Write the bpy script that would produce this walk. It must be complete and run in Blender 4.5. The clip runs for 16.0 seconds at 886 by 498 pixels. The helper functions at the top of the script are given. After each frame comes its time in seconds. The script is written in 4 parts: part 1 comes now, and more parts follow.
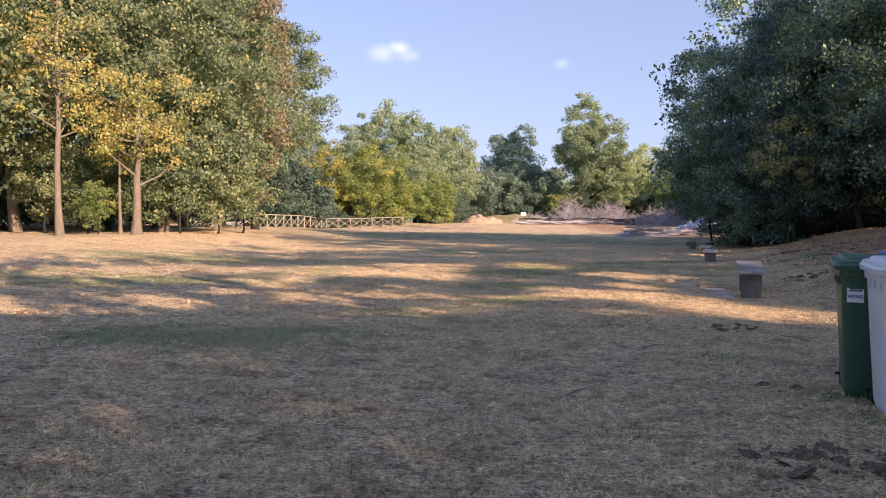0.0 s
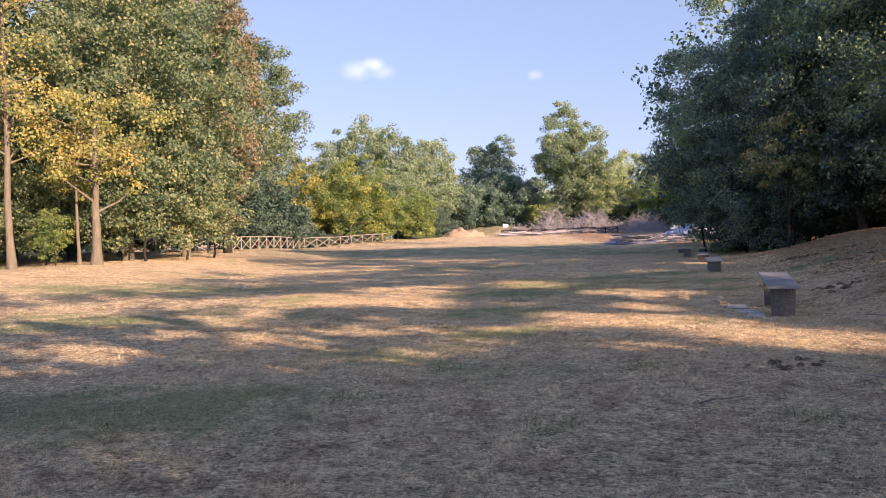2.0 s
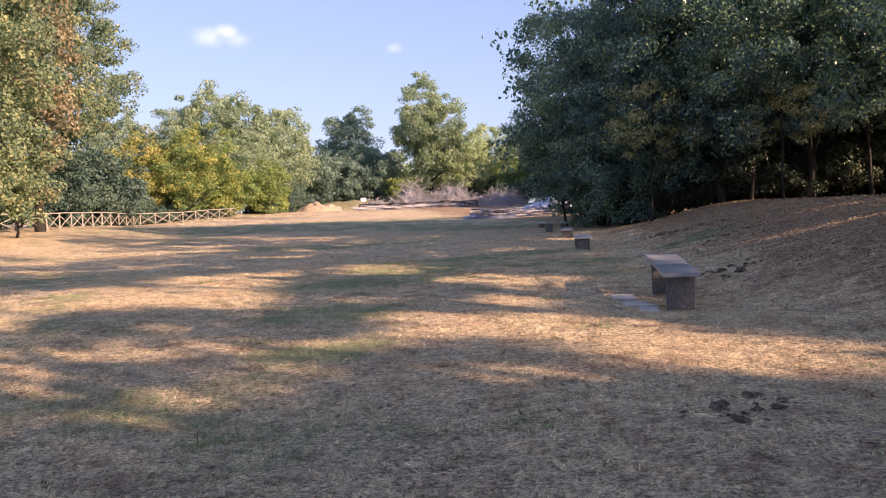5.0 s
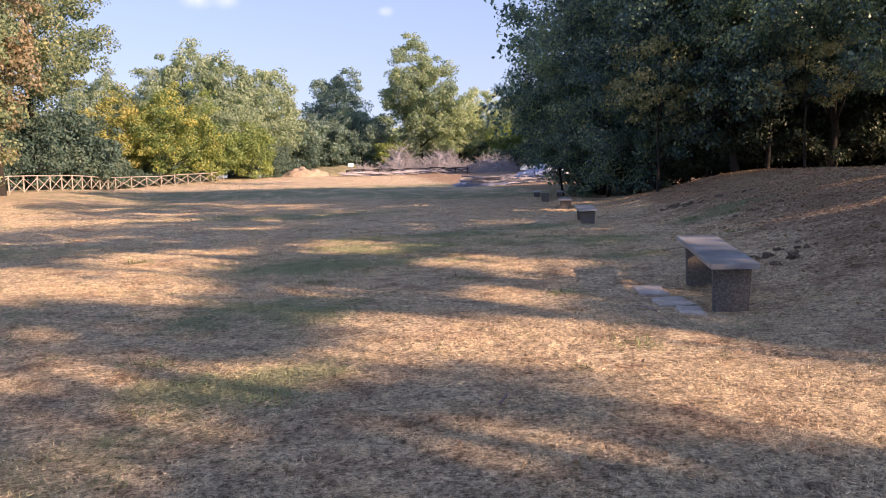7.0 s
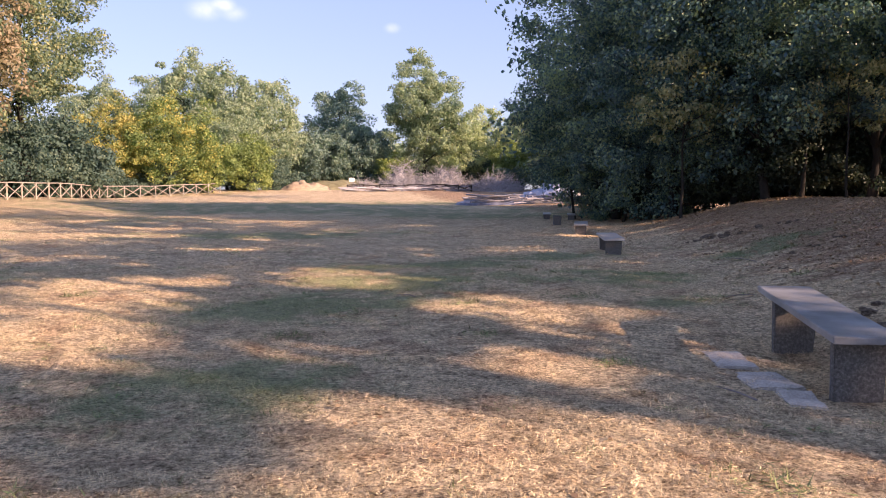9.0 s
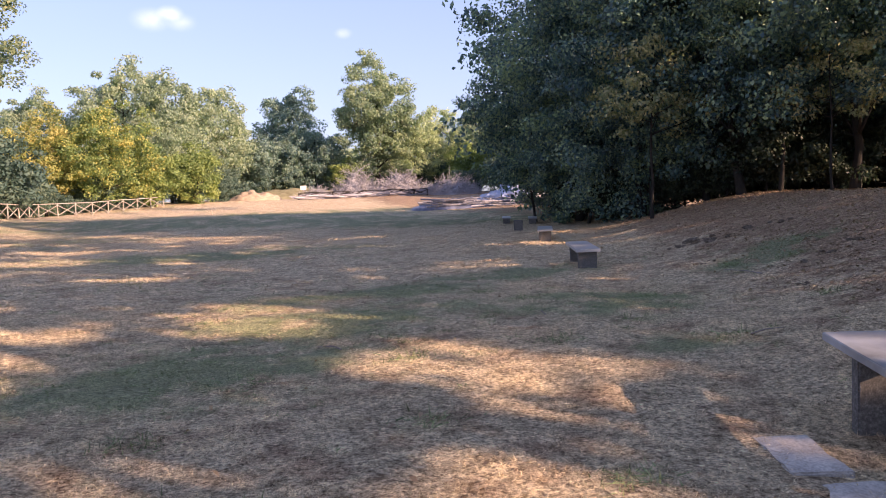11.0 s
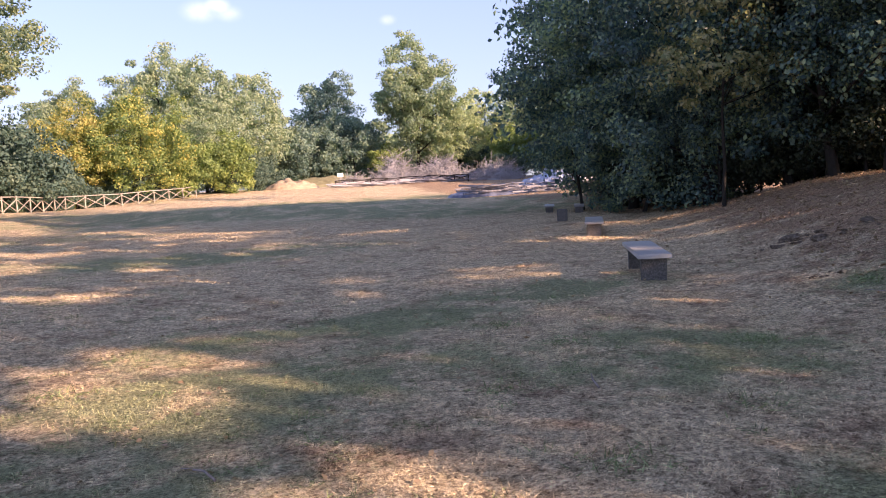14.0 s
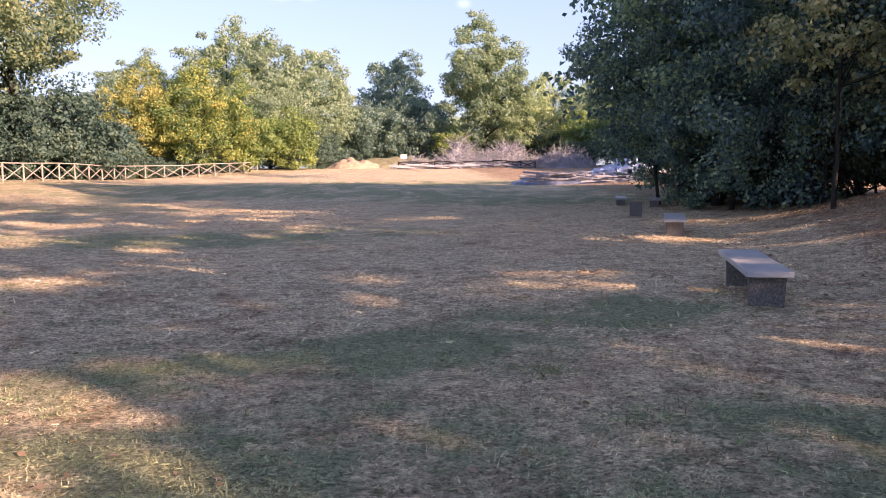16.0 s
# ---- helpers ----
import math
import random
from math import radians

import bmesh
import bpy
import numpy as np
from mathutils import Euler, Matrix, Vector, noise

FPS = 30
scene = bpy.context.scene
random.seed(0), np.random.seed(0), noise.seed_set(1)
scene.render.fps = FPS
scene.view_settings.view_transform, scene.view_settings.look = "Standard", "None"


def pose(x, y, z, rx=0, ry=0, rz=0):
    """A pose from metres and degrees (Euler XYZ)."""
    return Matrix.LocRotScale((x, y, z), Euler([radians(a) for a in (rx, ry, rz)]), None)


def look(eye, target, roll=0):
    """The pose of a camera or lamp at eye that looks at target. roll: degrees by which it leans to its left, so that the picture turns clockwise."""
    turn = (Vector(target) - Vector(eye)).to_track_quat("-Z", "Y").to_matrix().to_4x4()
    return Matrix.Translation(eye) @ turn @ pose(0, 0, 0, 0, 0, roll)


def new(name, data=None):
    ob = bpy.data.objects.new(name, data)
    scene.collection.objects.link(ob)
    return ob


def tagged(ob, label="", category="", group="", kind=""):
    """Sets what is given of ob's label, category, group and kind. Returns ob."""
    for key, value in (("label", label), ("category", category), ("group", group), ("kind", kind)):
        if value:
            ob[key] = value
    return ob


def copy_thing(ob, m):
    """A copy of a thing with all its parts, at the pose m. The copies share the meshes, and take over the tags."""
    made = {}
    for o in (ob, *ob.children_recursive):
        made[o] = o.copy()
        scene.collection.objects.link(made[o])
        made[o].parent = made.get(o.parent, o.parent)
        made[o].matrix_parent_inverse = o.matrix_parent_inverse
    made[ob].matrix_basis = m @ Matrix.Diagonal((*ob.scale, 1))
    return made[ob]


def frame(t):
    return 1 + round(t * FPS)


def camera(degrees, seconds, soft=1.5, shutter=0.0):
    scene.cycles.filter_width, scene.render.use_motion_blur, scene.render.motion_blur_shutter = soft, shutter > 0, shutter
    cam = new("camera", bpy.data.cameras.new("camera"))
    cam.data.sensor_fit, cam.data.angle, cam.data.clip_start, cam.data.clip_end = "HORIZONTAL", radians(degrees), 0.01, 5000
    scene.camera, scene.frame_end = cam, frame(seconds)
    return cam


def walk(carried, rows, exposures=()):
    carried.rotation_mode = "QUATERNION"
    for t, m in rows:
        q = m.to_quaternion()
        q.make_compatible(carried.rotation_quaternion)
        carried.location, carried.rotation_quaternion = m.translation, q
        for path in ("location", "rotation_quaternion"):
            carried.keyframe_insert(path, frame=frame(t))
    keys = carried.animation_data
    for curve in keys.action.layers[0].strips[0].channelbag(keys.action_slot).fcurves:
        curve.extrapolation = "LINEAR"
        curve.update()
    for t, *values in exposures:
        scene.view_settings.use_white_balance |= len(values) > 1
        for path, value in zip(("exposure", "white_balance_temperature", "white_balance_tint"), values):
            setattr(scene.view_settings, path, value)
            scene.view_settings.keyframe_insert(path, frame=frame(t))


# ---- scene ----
cam = camera(60.3, 16.0, soft=1.0)
PATH = [
    (0, (0.054, 0.715, 1.257), (0.057, 2.714, 1.191), 0.6),
    (0.5, (0.034, 1.163, 1.267), (0.117, 3.161, 1.234), -0.2),
    (1, (0.022, 1.676, 1.303), (0.061, 3.676, 1.299), -0.6),
    (1.5, (-0.002, 2.162, 1.331), (0.037, 4.161, 1.319), -0.9),
    (2, (0.015, 2.658, 1.356), (0.067, 4.657, 1.326), -1.6),
    (2.5, (0.03, 3.163, 1.355), (0.15, 5.159, 1.312), -1.4),
    (3, (0.121, 3.611, 1.365), (0.37, 5.594, 1.306), -1.4),
    (3.5, (0.229, 4.104, 1.39), (0.508, 6.083, 1.315), -1.4),
    (4, (0.318, 4.535, 1.431), (0.701, 6.495, 1.34), -1.4),
    (4.2, (0.401, 4.718, 1.416), (0.798, 6.676, 1.328), -1.6),
    (6.3, (1.084, 7.212, 1.362), (1.514, 9.157, 1.184), -1.7),
    (6.5, (1.145, 7.411, 1.352), (1.589, 9.352, 1.165), -1.7),
    (7, (1.313, 7.958, 1.39), (1.743, 9.901, 1.193), -1.3),
    (7.5, (1.403, 8.499, 1.414), (1.833, 10.443, 1.223), -0.4),
    (8, (1.531, 9.047, 1.431), (1.977, 10.987, 1.24), -0.3),
    (8.5, (1.568, 9.57, 1.42), (2.011, 11.514, 1.267), 0.4),
    (8.7, (1.597, 9.77, 1.433), (2.034, 11.716, 1.28), 0.4),
    (10.8, (2.382, 12.173, 1.536), (2.857, 14.11, 1.384), -1.7),
    (11, (2.452, 12.374, 1.554), (2.985, 14.296, 1.407), -1.9),
    (11.5, (2.702, 12.909, 1.527), (3.295, 14.812, 1.363), -1.8),
    (12, (2.918, 13.419, 1.532), (3.495, 15.324, 1.345), -1.2),
    (12.5, (3.126, 13.941, 1.554), (3.69, 15.846, 1.324), -0.9),
    (13, (3.343, 14.471, 1.592), (3.784, 16.41, 1.38), -1.1),
    (13.5, (3.51, 14.976, 1.585), (3.94, 16.919, 1.386), -1.7),
    (14, (3.803, 15.583, 1.566), (4.215, 17.532, 1.386), -2.8),
    (14.5, (3.999, 16.082, 1.536), (4.373, 18.037, 1.34), -2.5),
    (15, (4.229, 16.702, 1.5), (4.609, 18.656, 1.303), -1.8),
    (15.5, (4.41, 17.304, 1.485), (4.743, 19.265, 1.281), -0.5),
    (15.7, (4.467, 17.527, 1.479), (4.783, 19.493, 1.283), -0.6),
    (16, (4.543, 17.855, 1.474), (4.788, 19.828, 1.261), -0.3),
]
walk(cam, [(t, look(eye, target, roll)) for t, eye, target, roll in PATH],
     [(0, 1.30, 6380, 28), (4, 1.42, 6380, 30), (7, 1.40, 6380, 31), (11, 1.56, 6340, 33), (13, 1.62, 6400, 33), (16, 1.72, 6300, 34)])


# ---- light ----
SUN_AZIMUTH, SUN_HEIGHT = 136.0, 19.0      # degrees clockwise from +y, degrees up
SUN_WAY = Vector((math.sin(radians(SUN_AZIMUTH)) * math.cos(radians(SUN_HEIGHT)),
                  math.cos(radians(SUN_AZIMUTH)) * math.cos(radians(SUN_HEIGHT)), math.sin(radians(SUN_HEIGHT))))
scene.view_settings.use_white_balance = True
scene.view_settings.white_balance_temperature, scene.view_settings.white_balance_tint = 6380, 31


def make_world():
    w = bpy.data.worlds.new("world")
    scene.world = w
    w.use_nodes = True
    nt = w.node_tree
    bg = nt.nodes["Background"]
    sky = nt.nodes.new("ShaderNodeTexSky")
    sky.sky_type = "NISHITA"
    sky.sun_disc = False
    sky.sun_elevation = radians(SUN_HEIGHT)
    sky.sun_rotation = radians(SUN_AZIMUTH)
    sky.air_density, sky.dust_density, sky.ozone_density = 1.0, 0.9, 1.6
    bg.inputs["Strength"].default_value = 0.15
    haze = nt.nodes.new("ShaderNodeGamma")
    haze.inputs["Gamma"].default_value = 0.50
    nt.links.new(sky.outputs[0], haze.inputs["Color"])
    tone = nt.nodes.new("ShaderNodeVectorMath")
    tone.operation = "MULTIPLY"
    tone.inputs[1].default_value = (0.82, 0.93, 1.11)
    nt.links.new(haze.outputs[0], tone.inputs[0])
    # thin small clouds low over the meadow's end
    tc = nt.nodes.new("ShaderNodeTexCoord")
    noise_t = nt.nodes.new("ShaderNodeTexNoise")
    noise_t.inputs["Scale"].default_value = 60
    noise_t.inputs["Detail"].default_value = 5
    nt.links.new(tc.outputs["Generated"], noise_t.inputs["Vector"])
    total = None
    for az, el, size, power in ((-3.3, 12.9, 0.018, 0.34), (-4.6, 12.4, 0.028, 0.22), (-2.6, 12.3, 0.022, 0.15), (8.7, 11.7, 0.014, 0.18)):
        a, e = radians(az), radians(el)
        sub = nt.nodes.new("ShaderNodeVectorMath")
        sub.operation = "SUBTRACT"
        nt.links.new(tc.outputs["Generated"], sub.inputs[0])
        sub.inputs[1].default_value = (math.sin(a) * math.cos(e), math.cos(a) * math.cos(e), math.sin(e))
        mul = nt.nodes.new("ShaderNodeVectorMath")
        mul.operation = "MULTIPLY"
        mul.inputs[1].default_value = (1, 1, 1.7)
        nt.links.new(sub.outputs[0], mul.inputs[0])
        ln = nt.nodes.new("ShaderNodeVectorMath")
        ln.operation = "LENGTH"
        nt.links.new(mul.outputs[0], ln.inputs[0])
        mr = nt.nodes.new("ShaderNodeMapRange")
        mr.interpolation_type = "SMOOTHSTEP"
        mr.inputs["From Min"].default_value, mr.inputs["From Max"].default_value = size, 0.0
        mr.inputs["To Max"].default_value = power
        nt.links.new(ln.outputs["Value"], mr.inputs["Value"])
        if total is None:
            total = mr.outputs[0]
        else:
            ad = nt.nodes.new("ShaderNodeMath")
            nt.links.new(total, ad.inputs[0])
            nt.links.new(mr.outputs[0], ad.inputs[1])
            total = ad.outputs[0]
    nm = nt.nodes.new("ShaderNodeMath")
    nm.operation = "MULTIPLY"
    nm.use_clamp = True
    nt.links.new(total, nm.inputs[0])
    nt.links.new(noise_t.outputs["Fac"], nm.inputs[1])
    mix = nt.nodes.new("ShaderNodeMix")
    mix.data_type = "RGBA"
    nt.links.new(nm.outputs[0], mix.inputs["Factor"])
    nt.links.new(tone.outputs[0], mix.inputs["A"])
    mix.inputs["B"].default_value = (8.0, 7.6, 7.8, 1)
    nt.links.new(mix.outputs["Result"], bg.inputs["Color"])


make_world()
sun = new("sun", bpy.data.lights.new("sun", "SUN"))
sun.data.energy, sun.data.angle, sun.data.color = 4.25, radians(0.6), (1.0, 0.74, 0.46)
sun.matrix_world = look(SUN_WAY * 100, (0, 0, 0))


# ---- materials ----
def mat_new(name, rough=0.9, spec=0.3):
    m = bpy.data.materials.new(name)
    m.use_nodes = True
    b = m.node_tree.nodes["Principled BSDF"]
    b.inputs["Roughness"].default_value = rough
    b.inputs["Specular IOR Level"].default_value = spec
    return m, m.node_tree, b


def node_noise(nt, scale, detail=4, rough=0.55, coords="Object", stretch=None):
    n = nt.nodes.new("ShaderNodeTexNoise")
    n.inputs["Scale"].default_value = scale
    n.inputs["Detail"].default_value = detail
    n.inputs["Roughness"].default_value = rough
    tc = nt.nodes.new("ShaderNodeTexCoord")
    out = tc.outputs[coords]
    if stretch:
        mp = nt.nodes.new("ShaderNodeMapping")
        mp.inputs["Scale"].default_value = stretch
        nt.links.new(out, mp.inputs["Vector"])
        out = mp.outputs[0]
    nt.links.new(out, n.inputs["Vector"])
    return n


def ramp(nt, fac, stops):
    r = nt.nodes.new("ShaderNodeValToRGB")
    e = r.color_ramp.elements
    e[0].position, e[0].color = stops[0][0], (*stops[0][1], 1)
    e[1].position, e[1].color = stops[-1][0], (*stops[-1][1], 1)
    for p, c in stops[1:-1]:
        e.new(p).color = (*c, 1)
    nt.links.new(fac, r.inputs["Fac"])
    return r


def mixc(nt, fac, a, b, mode="MIX"):
    m = nt.nodes.new("ShaderNodeMix")
    m.data_type = "RGBA"
    m.blend_type = mode
    for sock, v in ((m.inputs["Factor"], fac), (m.inputs["A"], a), (m.inputs["B"], b)):
        if isinstance(v, bpy.types.NodeSocket):
            nt.links.new(v, sock)
        elif isinstance(v, (tuple, list)):
            sock.default_value = (*v, 1)
        else:
            sock.default_value = v
    return m.outputs["Result"]


def bump(nt, b, height, strength, dist):
    n = nt.nodes.new("ShaderNodeBump")
    n.inputs["Strength"].default_value, n.inputs["Distance"].default_value = strength, dist
    nt.links.new(height, n.inputs["Height"])
    nt.links.new(n.outputs[0], b.inputs["Normal"])


def field_colour(nt, straw, green, soil):
    """Where the meadow is green, straw or bare, shared by the ground and its blades."""
    at = nt.nodes.new("ShaderNodeAttribute")
    at.attribute_name = "green"
    mid = node_noise(nt, 4.5, 9, 0.85)
    g = nt.nodes.new("ShaderNodeMath")
    g.operation = "MULTIPLY_ADD"
    nt.links.new(mid.outputs["Fac"], g.inputs[0])
    g.inputs[1].default_value = 2.4
    nt.links.new(at.outputs["Fac"], g.inputs[2])
    half = nt.nodes.new("ShaderNodeMath")
    half.operation = "MULTIPLY"
    nt.links.new(g.outputs[0], half.inputs[0])
    half.inputs[1].default_value = 0.5
    gm = ramp(nt, half.outputs[0], [(0.70, (0, 0, 0)), (0.99, (0.85, 0.85, 0.85))])
    sm = node_noise(nt, 1.6, 6, 0.75)
    ab = nt.nodes.new("ShaderNodeAttribute")
    ab.attribute_name = "bare"
    sb = nt.nodes.new("ShaderNodeMath")
    nt.links.new(sm.outputs["Fac"], sb.inputs[0])
    nt.links.new(ab.outputs["Fac"], sb.inputs[1])
    srm = ramp(nt, sb.outputs[0], [(0.50, (0, 0, 0)), (0.66, (1, 1, 1))])
    c = mixc(nt, srm.outputs[0], straw, soil)
    litter = node_noise(nt, 6.5, 7, 0.8, stretch=(0.9, 1.1, 1))
    worn = ramp(nt, litter.outputs["Fac"], [(0.38, (0.56, 0.54, 0.52)), (0.50, (0.97, 0.96, 0.95)), (0.62, (1.22, 1.21, 1.18))])
    c = mixc(nt, 1.0, c, worn.outputs[0], "MULTIPLY")
    crumb = node_noise(nt, 21, 5, 0.75)
    dark = ramp(nt, crumb.outputs["Fac"], [(0.37, (0.42, 0.40, 0.385)), (0.47, (0.95, 0.94, 0.93)), (0.62, (1.25, 1.24, 1.22))])
    c = mixc(nt, 1.0, c, dark.outputs[0], "MULTIPLY")
    return mixc(nt, gm.outputs[0], c, green)


def m_ground():
    m, nt, b = mat_new("dry_meadow", 0.95, 0.1)
    fine = node_noise(nt, 34, 9, 0.9, stretch=(0.9, 1.1, 1))
    straw = ramp(nt, fine.outputs["Fac"], [(0.40, (0.13, 0.092, 0.066)), (0.48, (0.57, 0.44, 0.29)), (0.55, (0.94, 0.80, 0.56))])
    soil = ramp(nt, fine.outputs["Fac"], [(0.38, (0.08, 0.052, 0.038)), (0.49, (0.34, 0.23, 0.155)), (0.60, (0.70, 0.52, 0.36))])
    green = ramp(nt, fine.outputs["Fac"], [(0.38, (0.05, 0.06, 0.035)), (0.5, (0.23, 0.26, 0.145)), (0.62, (0.50, 0.52, 0.31))])
    col = field_colour(nt, straw.outputs[0], green.outputs[0], soil.outputs[0])
    nt.links.new(col, b.inputs["Base Color"])
    tuft = node_noise(nt, 9, 6, 0.72, stretch=(0.8, 1.25, 1))
    high = nt.nodes.new("ShaderNodeMath")
    high.operation = "MULTIPLY_ADD"
    nt.links.new(tuft.outputs["Fac"], high.inputs[0])
    high.inputs[1].default_value = 2.2
    nt.links.new(fine.outputs["Fac"], high.inputs[2])
    bump(nt, b, high.outputs[0], 0.9, 0.036)
    return m


def m_blades(name, straw, green, soil):
    m, nt, b = mat_new(name, 0.7, 0.25)
    geo = nt.nodes.new("ShaderNodeNewGeometry")
    v = ramp(nt, geo.outputs["Random Per Island"], [(0, (0.34, 0.33, 0.31)), (0.35, (0.8, 0.79, 0.77)), (1, (1.2, 1.18, 1.14))])
    col = mixc(nt, 1.0, field_colour(nt, straw, green, soil), v.outputs[0], "MULTIPLY")
    nt.links.new(col, b.inputs["Base Color"])
    return m


def m_leaves(name, stops, spread=0.35, trans=0.35, rough=0.55):
    """Leaves: colours by leaf, drifting over the crown in soft patches."""
    m, nt, b = mat_new(name, rough, 0.45)
    geo = nt.nodes.new("ShaderNodeNewGeometry")
    oi = nt.nodes.new("ShaderNodeObjectInfo")
    patch = node_noise(nt, 0.45, 3, 0.6)
    a = nt.nodes.new("ShaderNodeMath")
    a.operation = "MULTIPLY_ADD"
    nt.links.new(geo.outputs["Random Per Island"], a.inputs[0])
    a.inputs[1].default_value = spread
    nt.links.new(patch.outputs["Fac"], a.inputs[2])
    a2 = nt.nodes.new("ShaderNodeMath")
    a2.operation = "MULTIPLY_ADD"
    nt.links.new(oi.outputs["Random"], a2.inputs[0])
    a2.inputs[1].default_value = 0.12
    nt.links.new(a.outputs[0], a2.inputs[2])
    col = ramp(nt, a2.outputs[0], stops)
    nt.links.new(col.outputs[0], b.inputs["Base Color"])
    tr = nt.nodes.new("ShaderNodeBsdfTranslucent")
    nt.links.new(mixc(nt, 1.0, col.outputs[0], (1.3, 1.45, 1.0), "MULTIPLY"), tr.inputs["Color"])
    mx = nt.nodes.new("ShaderNodeMixShader")
    mx.inputs[0].default_value = trans
    nt.links.new(b.outputs[0], mx.inputs[1])
    nt.links.new(tr.outputs[0], mx.inputs[2])
    nt.links.new(mx.outputs[0], nt.nodes["Material Output"].inputs["Surface"])
    return m


def m_bark(name, dark, light):
    m, nt, b = mat_new(name, 0.9, 0.2)
    n = node_noise(nt, 9, 5, 0.7, stretch=(1, 1, 0.22))
    r = ramp(nt, n.outputs["Fac"], [(0.32, dark), (0.68, light)])
    big = node_noise(nt, 1.3, 3)
    nt.links.new(mixc(nt, big.outputs["Fac"], r.outputs[0], tuple(0.6 * c for c in light)), b.inputs["Base Color"])
    bump(nt, b, n.outputs["Fac"], 0.8, 0.03)
    return m


def m_concrete():
    m, nt, b = mat_new("weathered_concrete", 0.85, 0.3)
    n = node_noise(nt, 3.5, 6, 0.7)
    f = node_noise(nt, 60, 3, 0.7)
    r = ramp(nt, n.outputs["Fac"], [(0.30, (0.32, 0.28, 0.25)), (0.55, (0.52, 0.47, 0.42)), (0.75, (0.68, 0.63, 0.57))])
    fr = ramp(nt, f.outputs["Fac"], [(0.35, (0.7, 0.7, 0.7)), (0.65, (1.15, 1.15, 1.15))])
    nt.links.new(mixc(nt, 1.0, r.outputs[0], fr.outputs[0], "MULTIPLY"), b.inputs["Base Color"])
    bump(nt, b, f.outputs["Fac"], 0.5, 0.004)
    return m


def m_concrete_dark():
    m, nt, b = mat_new("mottled_concrete", 0.9, 0.2)
    n = node_noise(nt, 48, 5, 0.75)
    r = ramp(nt, n.outputs["Fac"], [(0.34, (0.085, 0.08, 0.078)), (0.52, (0.15, 0.142, 0.135)), (0.68, (0.28, 0.265, 0.25))])
    nt.links.new(r.outputs[0], b.inputs["Base Color"])
    bump(nt, b, n.outputs["Fac"], 0.6, 0.006)
    return m


def m_plain(name, col, rough=0.5, spec=0.5, vary=0.25, scale=4.0, coords="Object"):
    m, nt, b = mat_new(name, rough, spec)
    n = node_noise(nt, scale, 5, 0.65, coords=coords)
    lo, hi = tuple(c * (1 - vary) for c in col), tuple(min(1, c * (1 + vary)) for c in col)
    nt.links.new(ramp(nt, n.outputs["Fac"], [(0.3, lo), (0.7, hi)]).outputs[0], b.inputs["Base Color"])
    f = node_noise(nt, scale * 14, 3)
    bump(nt, b, f.outputs["Fac"], 0.25, 0.004)
    return m


def m_soil():
    m, nt, b = mat_new("turned_soil", 0.95, 0.15)
    n = node_noise(nt, 14, 6, 0.75)
    r = ramp(nt, n.outputs["Fac"], [(0.32, (0.06, 0.046, 0.038)), (0.52, (0.19, 0.15, 0.115)), (0.70, (0.38, 0.30, 0.23))])
    nt.links.new(r.outputs[0], b.inputs["Base Color"])
    bump(nt, b, n.outputs["Fac"], 1.0, 0.04)
    return m


GROUND = m_ground()
BLADES = m_blades("straw_blades", (0.86, 0.72, 0.49), (0.40, 0.45, 0.24), (0.66, 0.50, 0.35))
TUFTS = m_blades("green_blades", (0.27, 0.33, 0.15), (0.20, 0.28, 0.12), (0.27, 0.30, 0.14))
LEAF_OAK = m_leaves("leaves_oak", [(0.35, (0.048, 0.095, 0.075)), (0.66, (0.135, 0.195, 0.12)), (0.88, (0.235, 0.285, 0.15)), (1.08, (0.38, 0.37, 0.19))], spread=0.42, rough=0.65)
LEAF_WOOD = m_leaves("leaves_wood", [(0.35, (0.022, 0.056, 0.072)), (0.68, (0.068, 0.138, 0.148)), (0.84, (0.14, 0.235, 0.20)), (1.0, (0.31, 0.41, 0.23))], spread=0.5, trans=0.25, rough=0.38)
# near-black leaves: the deep shade under the trees is put into their colour
LEAF_RECESS = m_leaves("leaves_recess_shade", [(0.35, (0.012, 0.022, 0.018)), (0.7, (0.030, 0.050, 0.034)), (1.0, (0.08, 0.10, 0.05))], trans=0.22)
LEAF_BUSH = m_leaves("leaves_bush", [(0.35, (0.028, 0.062, 0.060)), (0.7, (0.062, 0.115, 0.095)), (1.0, (0.14, 0.19, 0.13))], trans=0.25, rough=0.65)
# pale leaf colour that stands for sun glints on the wood
LEAF_GLINT = m_leaves("leaves_painted_glint", [(0.35, (0.14, 0.19, 0.09)), (0.7, (0.26, 0.28, 0.14)), (1.0, (0.46, 0.44, 0.26))], spread=0.5)
LEAF_SHADE = m_leaves("leaves_shading", [(0.35, (0.04, 0.075, 0.04)), (0.7, (0.075, 0.12, 0.055)), (1.0, (0.15, 0.18, 0.07))], trans=0.35)
LEAF_YELLOW = m_leaves("leaves_yellow", [(0.35, (0.18, 0.23, 0.09)), (0.64, (0.31, 0.33, 0.12)), (0.85, (0.48, 0.40, 0.14)), (1.05, (0.52, 0.38, 0.18))])
LEAF_HALF = m_leaves("leaves_turning", [(0.45, (0.085, 0.155, 0.065)), (0.72, (0.17, 0.245, 0.085)), (0.9, (0.31, 0.34, 0.10)), (1.05, (0.50, 0.43, 0.12))])
LEAF_BROWN = m_leaves("leaves_brown", [(0.35, (0.10, 0.11, 0.065)), (0.62, (0.20, 0.185, 0.11)), (0.85, (0.31, 0.25, 0.165)), (1.05, (0.40, 0.32, 0.22))])
